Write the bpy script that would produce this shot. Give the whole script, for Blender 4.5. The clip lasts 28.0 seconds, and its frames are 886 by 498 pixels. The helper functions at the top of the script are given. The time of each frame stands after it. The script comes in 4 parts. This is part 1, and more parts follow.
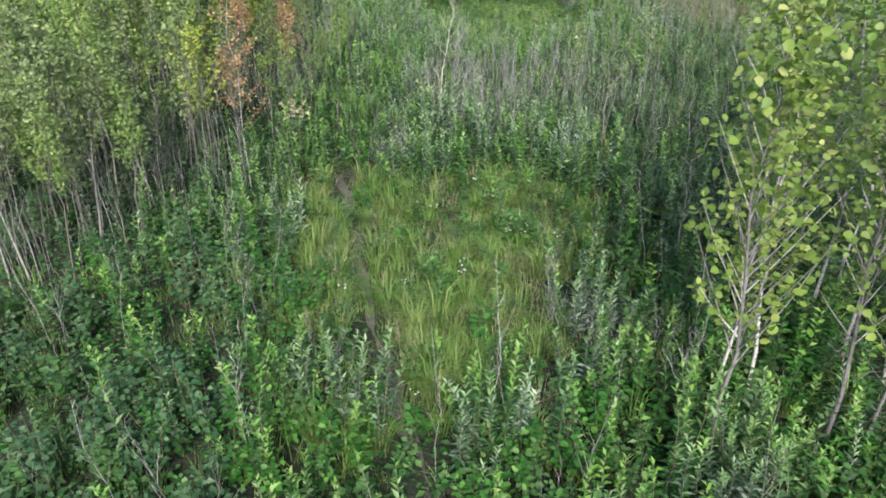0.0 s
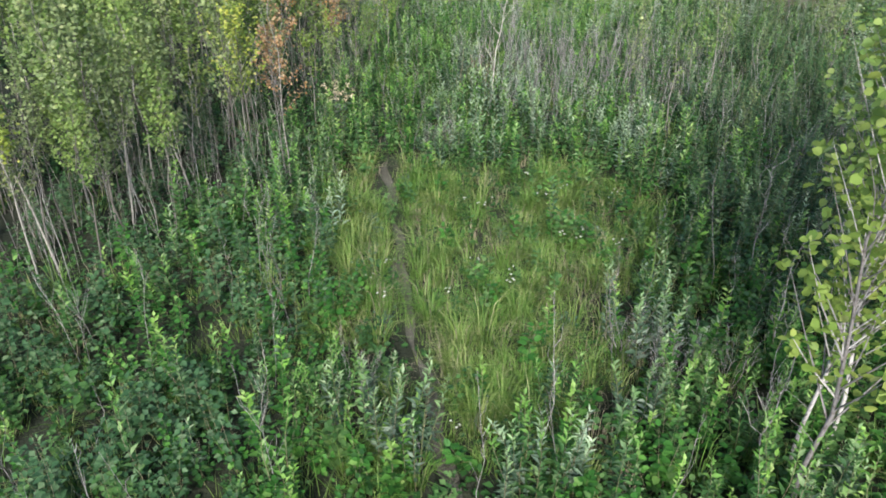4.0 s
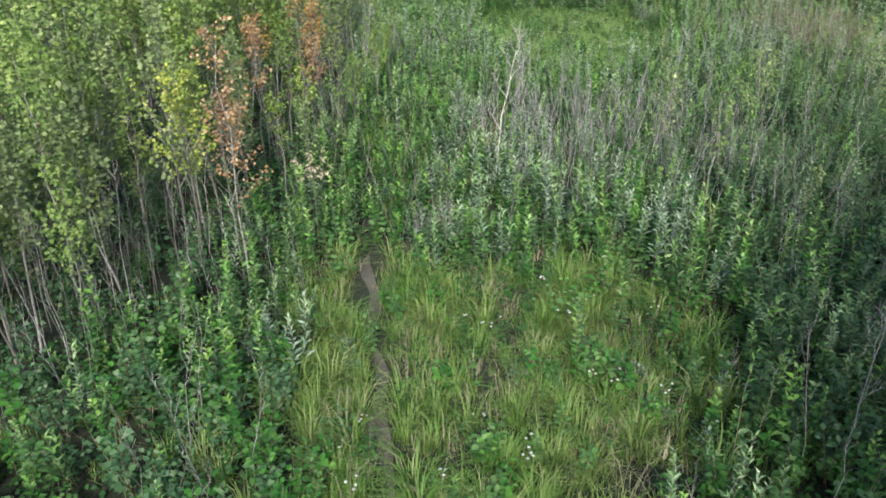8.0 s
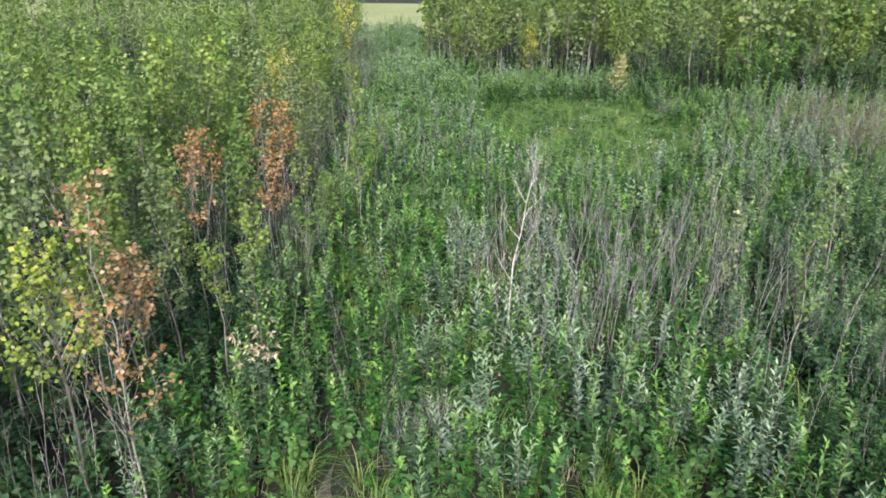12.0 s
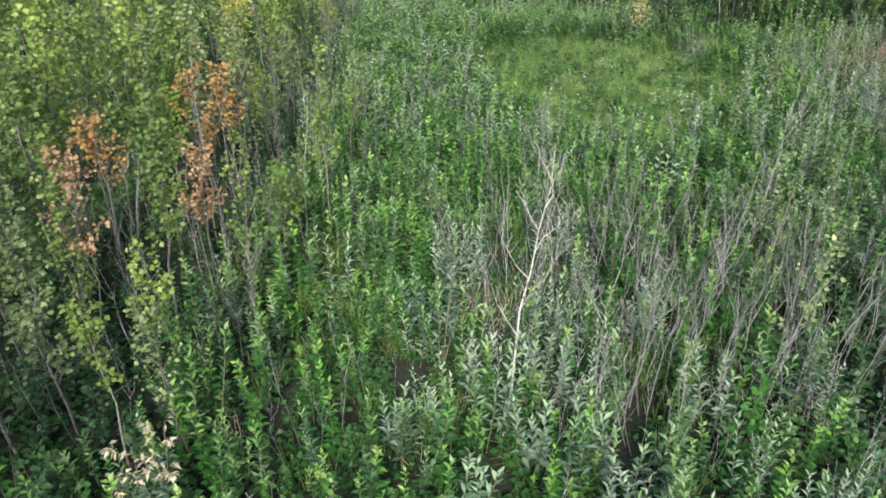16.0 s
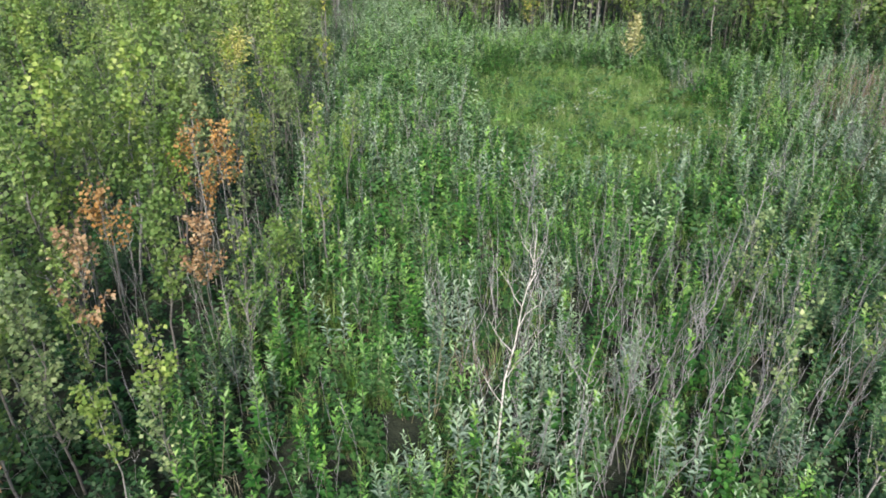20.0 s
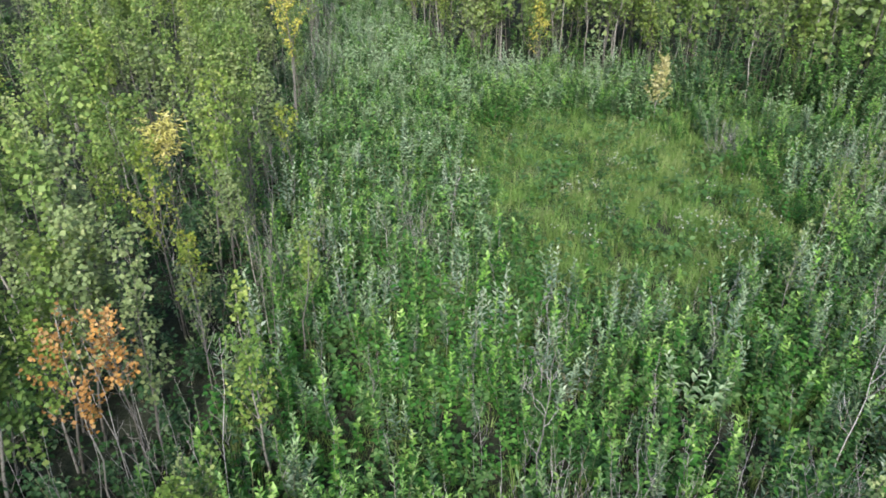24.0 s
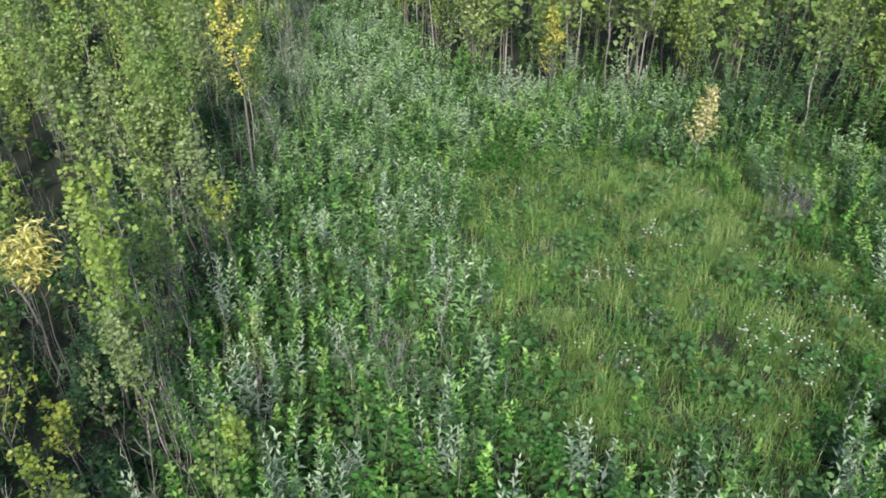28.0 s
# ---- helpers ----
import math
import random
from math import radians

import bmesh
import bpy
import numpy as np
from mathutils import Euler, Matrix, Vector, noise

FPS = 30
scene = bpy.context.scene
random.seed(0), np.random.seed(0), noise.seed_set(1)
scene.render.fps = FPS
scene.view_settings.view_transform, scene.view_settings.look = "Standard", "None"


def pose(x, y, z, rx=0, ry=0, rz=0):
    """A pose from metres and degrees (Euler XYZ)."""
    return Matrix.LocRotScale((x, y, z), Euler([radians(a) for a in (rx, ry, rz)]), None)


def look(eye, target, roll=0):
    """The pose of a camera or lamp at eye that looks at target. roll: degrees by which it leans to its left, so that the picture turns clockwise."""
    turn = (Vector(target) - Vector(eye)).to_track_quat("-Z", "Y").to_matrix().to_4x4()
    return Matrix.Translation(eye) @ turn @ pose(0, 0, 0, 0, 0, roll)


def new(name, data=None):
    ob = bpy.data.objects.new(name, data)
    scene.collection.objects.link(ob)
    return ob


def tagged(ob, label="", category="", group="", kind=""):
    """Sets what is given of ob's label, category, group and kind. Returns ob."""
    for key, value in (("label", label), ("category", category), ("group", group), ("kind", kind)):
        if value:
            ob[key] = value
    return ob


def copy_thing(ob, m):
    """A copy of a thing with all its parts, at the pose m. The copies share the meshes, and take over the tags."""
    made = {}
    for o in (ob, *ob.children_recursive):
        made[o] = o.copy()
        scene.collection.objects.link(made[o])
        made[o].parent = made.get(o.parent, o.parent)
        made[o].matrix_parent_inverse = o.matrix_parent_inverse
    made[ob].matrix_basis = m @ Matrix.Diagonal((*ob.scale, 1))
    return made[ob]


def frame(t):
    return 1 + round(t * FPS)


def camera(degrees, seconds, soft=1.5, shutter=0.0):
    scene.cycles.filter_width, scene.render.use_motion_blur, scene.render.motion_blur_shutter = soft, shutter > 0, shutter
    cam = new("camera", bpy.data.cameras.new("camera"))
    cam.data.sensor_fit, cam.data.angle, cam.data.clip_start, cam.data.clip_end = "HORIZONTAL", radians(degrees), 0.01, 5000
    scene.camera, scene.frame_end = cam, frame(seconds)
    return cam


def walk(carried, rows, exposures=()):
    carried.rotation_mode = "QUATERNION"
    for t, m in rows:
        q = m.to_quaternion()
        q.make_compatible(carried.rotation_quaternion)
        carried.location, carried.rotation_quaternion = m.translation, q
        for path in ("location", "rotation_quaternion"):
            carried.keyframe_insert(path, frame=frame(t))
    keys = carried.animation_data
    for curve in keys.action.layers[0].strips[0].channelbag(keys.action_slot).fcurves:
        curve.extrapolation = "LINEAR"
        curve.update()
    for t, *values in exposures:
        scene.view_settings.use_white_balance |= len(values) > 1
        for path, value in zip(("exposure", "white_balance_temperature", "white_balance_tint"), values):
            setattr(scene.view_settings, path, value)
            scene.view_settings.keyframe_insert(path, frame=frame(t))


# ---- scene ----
cam = camera(63.2, 28.0, soft=1.8)
METRES, EYE, TILT, LEAN, TURN = 20.0, 5.45, -27.6, 0.0, 0.0
ROWS = [
    (0.0, 0.0, 0.0, 0.0, 0.0, 0.0, -0.0),
    (0.5, 0.0003, 0.0023, 0.0013, 2.23, -0.02, -1.15),
    (1.0, 0.0005, 0.0023, 0.0016, 2.88, -0.05, -1.5),
    (1.5, 0.0005, 0.0018, 0.0018, 3.44, -0.08, -1.81),
    (2.0, 0.0003, 0.0033, 0.003, 3.43, -0.08, -1.83),
    (2.5, -0.0001, 0.0087, 0.0065, 3.43, -0.09, -1.84),
    (4.5, -0.0047, 0.054, 0.0319, 3.52, -2.99, -1.86),
    (5.0, -0.0059, 0.0681, 0.039, 3.5, -3.0, -1.88),
    (5.5, -0.0072, 0.083, 0.046, 3.5, -2.98, -1.89),
    (6.0, -0.0082, 0.0985, 0.0538, 3.49, -2.99, -1.89),
    (6.5, -0.0093, 0.1142, 0.0618, 3.45, -2.99, -1.91),
    (7.0, -0.0098, 0.131, 0.0704, 3.44, -2.94, -1.92),
    (7.5, -0.0103, 0.1486, 0.0798, 3.43, -1.82, -1.95),
    (8.0, -0.0108, 0.1665, 0.0888, 3.4, -0.75, -1.95),
    (8.5, -0.0107, 0.1847, 0.0983, 3.38, -0.22, -1.98),
    (9.0, -0.0114, 0.2029, 0.108, 3.36, 0.34, -1.97),
    (9.5, -0.0121, 0.2213, 0.1174, 3.36, 1.38, -1.97),
    (10.0, -0.0129, 0.24, 0.1265, 3.37, 1.76, -1.98),
    (10.5, -0.0143, 0.259, 0.1365, 3.36, 3.13, -2.0),
    (11.0, -0.016, 0.2782, 0.1466, 3.38, 3.92, -2.0),
    (11.5, -0.0171, 0.2986, 0.1572, 3.37, 4.06, -2.03),
    (12.0, -0.0179, 0.3193, 0.1676, 3.41, 4.77, -2.0),
    (12.5, -0.0199, 0.3391, 0.178, 3.4, 4.91, -2.0),
    (14.5, -0.0199, 0.4371, 0.2285, 3.49, 2.23, -1.84),
    (15.0, -0.0192, 0.4488, 0.2336, 3.52, 0.78, -1.81),
    (15.5, -0.0183, 0.4528, 0.2353, 3.52, -0.89, -1.79),
    (16.0, -0.0176, 0.4542, 0.2363, 3.51, -1.14, -1.79),
    (16.5, -0.0175, 0.4531, 0.2371, 3.52, -1.13, -1.79),
    (17.0, -0.0183, 0.4505, 0.2416, 3.47, -1.15, -1.81),
    (17.5, -0.0186, 0.4478, 0.2468, 3.49, -1.14, -1.81),
    (18.0, -0.0182, 0.4456, 0.251, 3.5, -1.14, -1.81),
    (18.5, -0.0166, 0.4438, 0.2545, 3.49, -1.16, -1.82),
    (19.0, -0.0148, 0.4419, 0.2602, 3.49, -1.16, -1.82),
    (19.5, -0.0133, 0.4394, 0.2666, 3.48, -1.16, -1.81),
    (20.0, -0.012, 0.4359, 0.275, 3.49, -1.17, -1.82),
    (20.5, -0.0109, 0.4318, 0.2864, 3.49, -1.19, -1.81),
    (22.5, -0.0094, 0.4721, 0.3387, 3.48, -1.85, -1.76),
    (23.0, -0.0113, 0.513, 0.3609, 3.47, -1.84, -1.76),
    (23.5, -0.0135, 0.56, 0.3868, 3.49, -1.96, -1.75),
    (24.0, -0.0158, 0.6038, 0.411, 3.48, -2.9, -1.74),
    (24.5, -0.0169, 0.6426, 0.4323, 3.5, -3.67, -1.72),
    (25.0, -0.0178, 0.6762, 0.4512, 3.53, -3.92, -1.69),
    (25.5, -0.0187, 0.7039, 0.4668, 3.52, -3.91, -1.68),
    (26.0, -0.0193, 0.727, 0.4799, 3.53, -4.6, -1.67),
    (26.5, -0.0203, 0.7463, 0.4916, 3.52, -5.18, -1.7),
    (27.0, -0.0198, 0.7633, 0.501, 3.65, -5.21, -1.72),
    (27.5, -0.0194, 0.7774, 0.5092, 3.65, -5.25, -1.72),
    (28.0, -0.0191, 0.7896, 0.5154, 3.65, -5.23, -1.71),
]
walk(cam, [(t, pose(0, 0, EYE, TILT, LEAN, TURN) @ pose(METRES * x, METRES * y, METRES * z, 90 + pitch, roll, yaw)) for t, x, y, z, yaw, pitch, roll in ROWS])

# ---- world, sun ----
world = bpy.data.worlds.new("sky")
scene.world = world
world.use_nodes = True
wn, wl = world.node_tree.nodes, world.node_tree.links
sky = wn.new("ShaderNodeTexSky")
sky.sky_type, sky.sun_disc = "NISHITA", False
SUN_ELEVATION, SUN_AZIMUTH = radians(36), radians(178)
sky.sun_elevation, sky.sun_rotation = SUN_ELEVATION, SUN_AZIMUTH
sky.air_density, sky.dust_density, sky.ozone_density = 1.0, 1.5, 1.6
wn["Background"].inputs["Strength"].default_value = 0.125
wl.new(sky.outputs[0], wn["Background"].inputs["Color"])
sun_data = bpy.data.lights.new("sun", "SUN")
sun_data.energy, sun_data.angle, sun_data.color = 3.5, radians(14), (1.0, 0.965, 0.92)
sun = new("sun", sun_data)
sun_way = Vector((math.sin(SUN_AZIMUTH) * math.cos(SUN_ELEVATION), math.cos(SUN_AZIMUTH) * math.cos(SUN_ELEVATION), math.sin(SUN_ELEVATION)))
sun.matrix_world = look(sun_way * 60, (0, 0, 0))
scene.view_settings.exposure = 0.81

# ---- materials ----


def nodes_of(name):
    mat = bpy.data.materials.new(name)
    mat.use_nodes = True
    return mat, mat.node_tree.nodes, mat.node_tree.links


def ramp(n, stops):
    r = n.new("ShaderNodeValToRGB")
    e = r.color_ramp.elements
    while len(e) < len(stops):
        e.new(0.5)
    for k, (p, c) in zip(e, stops):
        k.position, k.color = p, (*c, 1)
    return r


def leafy(name, stops, patch, through_light=0.3, rough=0.5, scale=0.8):
    """Leaf material: each leaf takes a colour from the ramp; patches of about a metre lean to the colour patch."""
    mat, n, l = nodes_of(name)
    geo, info = n.new("ShaderNodeNewGeometry"), n.new("ShaderNodeObjectInfo")
    r = ramp(n, stops)
    l.new(geo.outputs["Random Per Island"], r.inputs[0])
    big = n.new("ShaderNodeTexNoise")
    big.inputs["Scale"].default_value, big.inputs["Detail"].default_value = scale, 3
    l.new(geo.outputs["Position"], big.inputs["Vector"])
    lean = n.new("ShaderNodeMapRange")
    lean.inputs["From Min"].default_value, lean.inputs["From Max"].default_value = 0.42, 0.68
    lean.inputs["To Max"].default_value = 0.9
    l.new(big.outputs["Fac"], lean.inputs["Value"])
    mix = n.new("ShaderNodeMix")
    mix.data_type = "RGBA"
    mix.inputs["B"].default_value = (*patch, 1)
    l.new(lean.outputs[0], mix.inputs["Factor"])
    l.new(r.outputs[0], mix.inputs["A"])
    hue = n.new("ShaderNodeHueSaturation")
    val = n.new("ShaderNodeMapRange")
    val.inputs["To Min"].default_value, val.inputs["To Max"].default_value = 0.86, 1.14
    l.new(info.outputs["Random"], val.inputs["Value"])
    l.new(val.outputs[0], hue.inputs["Value"])
    l.new(mix.outputs["Result"], hue.inputs["Color"])
    bsdf, thin, both = n["Principled BSDF"], n.new("ShaderNodeBsdfTranslucent"), n.new("ShaderNodeMixShader")
    bsdf.inputs["Roughness"].default_value = rough
    bsdf.inputs["Specular IOR Level"].default_value = 0.25
    both.inputs[0].default_value = through_light
    l.new(hue.outputs[0], bsdf.inputs["Base Color"])
    l.new(hue.outputs[0], thin.inputs["Color"])
    l.new(bsdf.outputs[0], both.inputs[1])
    l.new(thin.outputs[0], both.inputs[2])
    l.new(both.outputs[0], n["Material Output"].inputs["Surface"])
    return mat


def woody(name, stops, fleck, scale=30):
    """Bark: mottled along the stem, with dark flecks and a fine bump."""
    mat, n, l = nodes_of(name)
    geo, info = n.new("ShaderNodeNewGeometry"), n.new("ShaderNodeObjectInfo")
    tone = n.new("ShaderNodeMath")
    tone.operation = "ADD"
    frac = n.new("ShaderNodeMath")
    frac.operation = "FRACT"
    l.new(geo.outputs["Random Per Island"], tone.inputs[0])
    l.new(info.outputs["Random"], tone.inputs[1])
    l.new(tone.outputs[0], frac.inputs[0])
    r = ramp(n, stops)
    l.new(frac.outputs[0], r.inputs[0])
    spots = n.new("ShaderNodeTexNoise")
    spots.inputs["Scale"].default_value, spots.inputs["Detail"].default_value = scale, 4
    l.new(geo.outputs["Position"], spots.inputs["Vector"])
    cut = ramp(n, [(0.52, (0, 0, 0)), (0.66, (1, 1, 1))])
    l.new(spots.outputs["Fac"], cut.inputs[0])
    mix = n.new("ShaderNodeMix")
    mix.data_type = "RGBA"
    mix.inputs["B"].default_value = (*fleck, 1)
    l.new(cut.outputs[0], mix.inputs["Factor"])
    l.new(r.outputs[0], mix.inputs["A"])
    l.new(mix.outputs["Result"], n["Principled BSDF"].inputs["Base Color"])
    n["Principled BSDF"].inputs["Roughness"].default_value = 0.85
    bump = n.new("ShaderNodeBump")
    bump.inputs["Strength"].default_value, bump.inputs["Distance"].default_value = 0.4, 0.004
    l.new(spots.outputs["Fac"], bump.inputs["Height"])
    l.new(bump.outputs[0], n["Principled BSDF"].inputs["Normal"])
    return mat


def soil(name, stops, scale):
    mat, n, l = nodes_of(name)
    geo = n.new("ShaderNodeNewGeometry")
    a, b = n.new("ShaderNodeTexNoise"), n.new("ShaderNodeTexNoise")
    a.inputs["Scale"].default_value, a.inputs["Detail"].default_value = scale, 6
    b.inputs["Scale"].default_value, b.inputs["Detail"].default_value = scale * 22, 4
    for k in (a, b):
        l.new(geo.outputs["Position"], k.inputs["Vector"])
    add = n.new("ShaderNodeMix")
    add.inputs["Factor"].default_value = 0.5
    l.new(a.outputs["Fac"], add.inputs["A"])
    l.new(b.outputs["Fac"], add.inputs["B"])
    r = ramp(n, stops)
    l.new(add.outputs["Result"], r.inputs[0])
    l.new(r.outputs[0], n["Principled BSDF"].inputs["Base Color"])
    n["Principled BSDF"].inputs["Roughness"].default_value = 0.95
    bump = n.new("ShaderNodeBump")
    bump.inputs["Distance"].default_value = 0.03
    l.new(b.outputs["Fac"], bump.inputs["Height"])
    l.new(bump.outputs[0], n["Principled BSDF"].inputs["Normal"])
    return mat


M_ASPEN = leafy("aspen_leaf", [(0, (0.125, 0.205, 0.052)), (0.45, (0.19, 0.285, 0.075)), (0.88, (0.29, 0.375, 0.11)), (1, (0.45, 0.5, 0.19))], (0.11, 0.2, 0.054), 0.3)
M_ASPEN_PALE = leafy("aspen_leaf_pale", [(0, (0.16, 0.26, 0.05)), (0.5, (0.25, 0.35, 0.075)), (0.9, (0.37, 0.44, 0.11)), (1, (0.55, 0.58, 0.24))], (0.15, 0.26, 0.06), 0.34)
M_ASPEN_GREY = leafy("dusty_aspen_leaf", [(0, (0.152, 0.211, 0.082)), (0.45, (0.211, 0.287, 0.111)), (0.88, (0.316, 0.38, 0.158)), (1, (0.491, 0.526, 0.257))], (0.146, 0.205, 0.091), 0.25)
M_YELLOW = leafy("yellowing_leaf", [(0, (0.2, 0.26, 0.06)), (0.35, (0.42, 0.42, 0.08)), (0.8, (0.64, 0.55, 0.12)), (1, (0.7, 0.63, 0.28))], (0.5, 0.46, 0.09), 0.3)
M_LIME = leafy("yellow_green_leaf", [(0, (0.17, 0.27, 0.05)), (0.45, (0.32, 0.39, 0.065)), (0.85, (0.5, 0.5, 0.09)), (1, (0.62, 0.58, 0.2))], (0.2, 0.3, 0.055), 0.32)
M_CREAM_YELLOW = leafy("bleached_leaf", [(0, (0.4, 0.38, 0.1)), (0.5, (0.6, 0.53, 0.17)), (1, (0.72, 0.66, 0.33))], (0.42, 0.42, 0.12), 0.3)
M_CREAM = leafy("cream_leaf", [(0, (0.3, 0.31, 0.11)), (0.5, (0.5, 0.46, 0.2)), (1, (0.66, 0.6, 0.36))], (0.3, 0.33, 0.12), 0.3)
M_RUST = leafy("withered_leaf", [(0, (0.26, 0.13, 0.04)), (0.4, (0.46, 0.23, 0.055)), (0.75, (0.58, 0.32, 0.09)), (1, (0.62, 0.45, 0.22))], (0.36, 0.22, 0.1), 0.3)
M_BROWN = leafy("dead_leaf", [(0, (0.22, 0.12, 0.056)), (0.5, (0.4, 0.24, 0.11)), (1, (0.58, 0.43, 0.26))], (0.32, 0.205, 0.11), 0.25)
M_TAN = leafy("dried_plume", [(0, (0.42, 0.34, 0.21)), (0.6, (0.6, 0.53, 0.38)), (1, (0.74, 0.68, 0.54))], (0.5, 0.42, 0.28), 0.25)
M_WILLOW = leafy("willow_leaf", [(0, (0.044, 0.087, 0.048)), (0.45, (0.078, 0.135, 0.08)), (0.82, (0.145, 0.215, 0.14)), (1, (0.29, 0.36, 0.275))], (0.058, 0.116, 0.06), 0.18, 0.5)
M_SILVER = leafy("silver_willow_leaf", [(0, (0.17, 0.26, 0.17)), (0.45, (0.26, 0.37, 0.26)), (0.85, (0.37, 0.47, 0.36)), (1, (0.48, 0.56, 0.46))], (0.2, 0.33, 0.19), 0.26, 0.55)
# Far willow leaves: distance haze is put into this lighter colour.
M_HAZED_WILLOW = leafy("pale_willow_leaf", [(0, (0.19, 0.29, 0.15)), (0.45, (0.28, 0.4, 0.22)), (0.85, (0.39, 0.5, 0.31)), (1, (0.5, 0.58, 0.41))], (0.23, 0.38, 0.17), 0.3, 0.55)
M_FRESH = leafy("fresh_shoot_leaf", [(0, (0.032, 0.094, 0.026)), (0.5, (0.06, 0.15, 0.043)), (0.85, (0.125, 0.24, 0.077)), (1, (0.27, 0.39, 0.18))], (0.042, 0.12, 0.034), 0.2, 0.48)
# Low leaves darkened, so that shade under taller plants is in their colour.
M_HERB = leafy("herb_leaf", [(0, (0.02, 0.066, 0.017)), (0.45, (0.034, 0.1, 0.025)), (0.88, (0.07, 0.165, 0.042)), (1, (0.15, 0.26, 0.085))], (0.027, 0.085, 0.022), 0.18)
M_HERB_PALE = leafy("pale_herb_leaf", [(0, (0.055, 0.14, 0.04)), (0.5, (0.09, 0.19, 0.055)), (1, (0.16, 0.27, 0.09))], (0.065, 0.16, 0.045), 0.28)
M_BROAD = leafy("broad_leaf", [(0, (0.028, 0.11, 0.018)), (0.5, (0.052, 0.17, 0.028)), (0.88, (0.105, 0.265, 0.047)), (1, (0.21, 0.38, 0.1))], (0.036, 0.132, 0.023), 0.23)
M_DARK = leafy("bush_leaf", [(0, (0.027, 0.074, 0.029)), (0.5, (0.05, 0.115, 0.046)), (0.85, (0.095, 0.17, 0.076)), (1, (0.19, 0.26, 0.14))], (0.043, 0.1, 0.041), 0.14)
M_GRASS = leafy("grass_blade", [(0, (0.115, 0.225, 0.05)), (0.4, (0.2, 0.325, 0.075)), (0.78, (0.33, 0.43, 0.13)), (1, (0.55, 0.54, 0.28))], (0.14, 0.3, 0.055), 0.32, 0.5, 1.1)
# Far clearing grass, lightened so that its colour carries some haze.
M_GRASS_HAZED = leafy("pale_grass_blade", [(0, (0.155, 0.29, 0.07)), (0.45, (0.25, 0.4, 0.105)), (0.8, (0.38, 0.49, 0.175)), (1, (0.6, 0.61, 0.34))], (0.19, 0.38, 0.085), 0.32, 0.5, 0.7)
M_STRAW = leafy("straw_blade", [(0, (0.2, 0.17, 0.11)), (0.5, (0.31, 0.27, 0.18)), (1, (0.46, 0.41, 0.29))], (0.23, 0.21, 0.14), 0.15)
M_PETAL = leafy("petal", [(0, (0.5, 0.53, 0.45)), (1, (0.7, 0.72, 0.66))], (0.6, 0.62, 0.54), 0.2)
# Young tip leaves, paler; contrast with darkened lower leaves also imitates light on top.
YOUNG_LIT = {"willow_leaf": leafy("young_willow_leaf", [(0, (0.16, 0.29, 0.12)), (0.5, (0.25, 0.39, 0.18)), (1, (0.4, 0.5, 0.31))], (0.21, 0.38, 0.13), 0.28),
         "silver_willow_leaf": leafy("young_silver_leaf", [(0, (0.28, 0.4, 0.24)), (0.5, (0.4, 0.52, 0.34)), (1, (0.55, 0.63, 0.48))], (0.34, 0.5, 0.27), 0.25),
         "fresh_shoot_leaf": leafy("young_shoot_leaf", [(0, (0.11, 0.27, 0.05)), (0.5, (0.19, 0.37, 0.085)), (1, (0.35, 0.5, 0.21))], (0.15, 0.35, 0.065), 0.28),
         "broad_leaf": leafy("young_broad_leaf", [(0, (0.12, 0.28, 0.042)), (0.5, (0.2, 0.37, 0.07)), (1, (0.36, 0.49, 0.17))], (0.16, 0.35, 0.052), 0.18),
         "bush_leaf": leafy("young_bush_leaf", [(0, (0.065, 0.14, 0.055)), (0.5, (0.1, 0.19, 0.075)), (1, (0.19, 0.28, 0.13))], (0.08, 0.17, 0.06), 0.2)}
M_BARK = woody("aspen_bark", [(0, (0.1, 0.092, 0.08)), (0.6, (0.18, 0.167, 0.148)), (1, (0.4, 0.38, 0.34))], (0.08, 0.068, 0.055))
M_PALE_BARK = woody("pale_bark", [(0, (0.36, 0.34, 0.3)), (1, (0.58, 0.55, 0.49))], (0.16, 0.13, 0.1))
M_DRY = woody("dry_stem", [(0, (0.15, 0.14, 0.138)), (0.55, (0.28, 0.264, 0.26)), (1, (0.52, 0.495, 0.475))], (0.11, 0.095, 0.085))
M_RED_STEM = woody("brown_stalk", [(0, (0.17, 0.11, 0.075)), (0.6, (0.27, 0.18, 0.125)), (1, (0.38, 0.28, 0.2))], (0.11, 0.07, 0.05))
M_STEM = woody("green_stem", [(0, (0.1, 0.13, 0.05)), (0.6, (0.2, 0.19, 0.1)), (1, (0.27, 0.23, 0.16))], (0.08, 0.08, 0.04))
# Near black: the depth of shade between plants is put into the soil colour.
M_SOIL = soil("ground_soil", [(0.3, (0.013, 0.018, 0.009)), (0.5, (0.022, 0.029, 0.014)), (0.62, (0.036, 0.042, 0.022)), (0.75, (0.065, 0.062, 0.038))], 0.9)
M_TRAIL = soil("trodden_soil", [(0.3, (0.06, 0.058, 0.042)), (0.5, (0.1, 0.094, 0.072)), (0.7, (0.19, 0.178, 0.145))], 1.6)
M_FIELD = soil("mown_field", [(0.3, (0.2, 0.24, 0.09)), (0.5, (0.3, 0.32, 0.13)), (0.7, (0.4, 0.4, 0.18))], 0.15)

# ---- geometry kit ----
rng = np.random.default_rng(7)


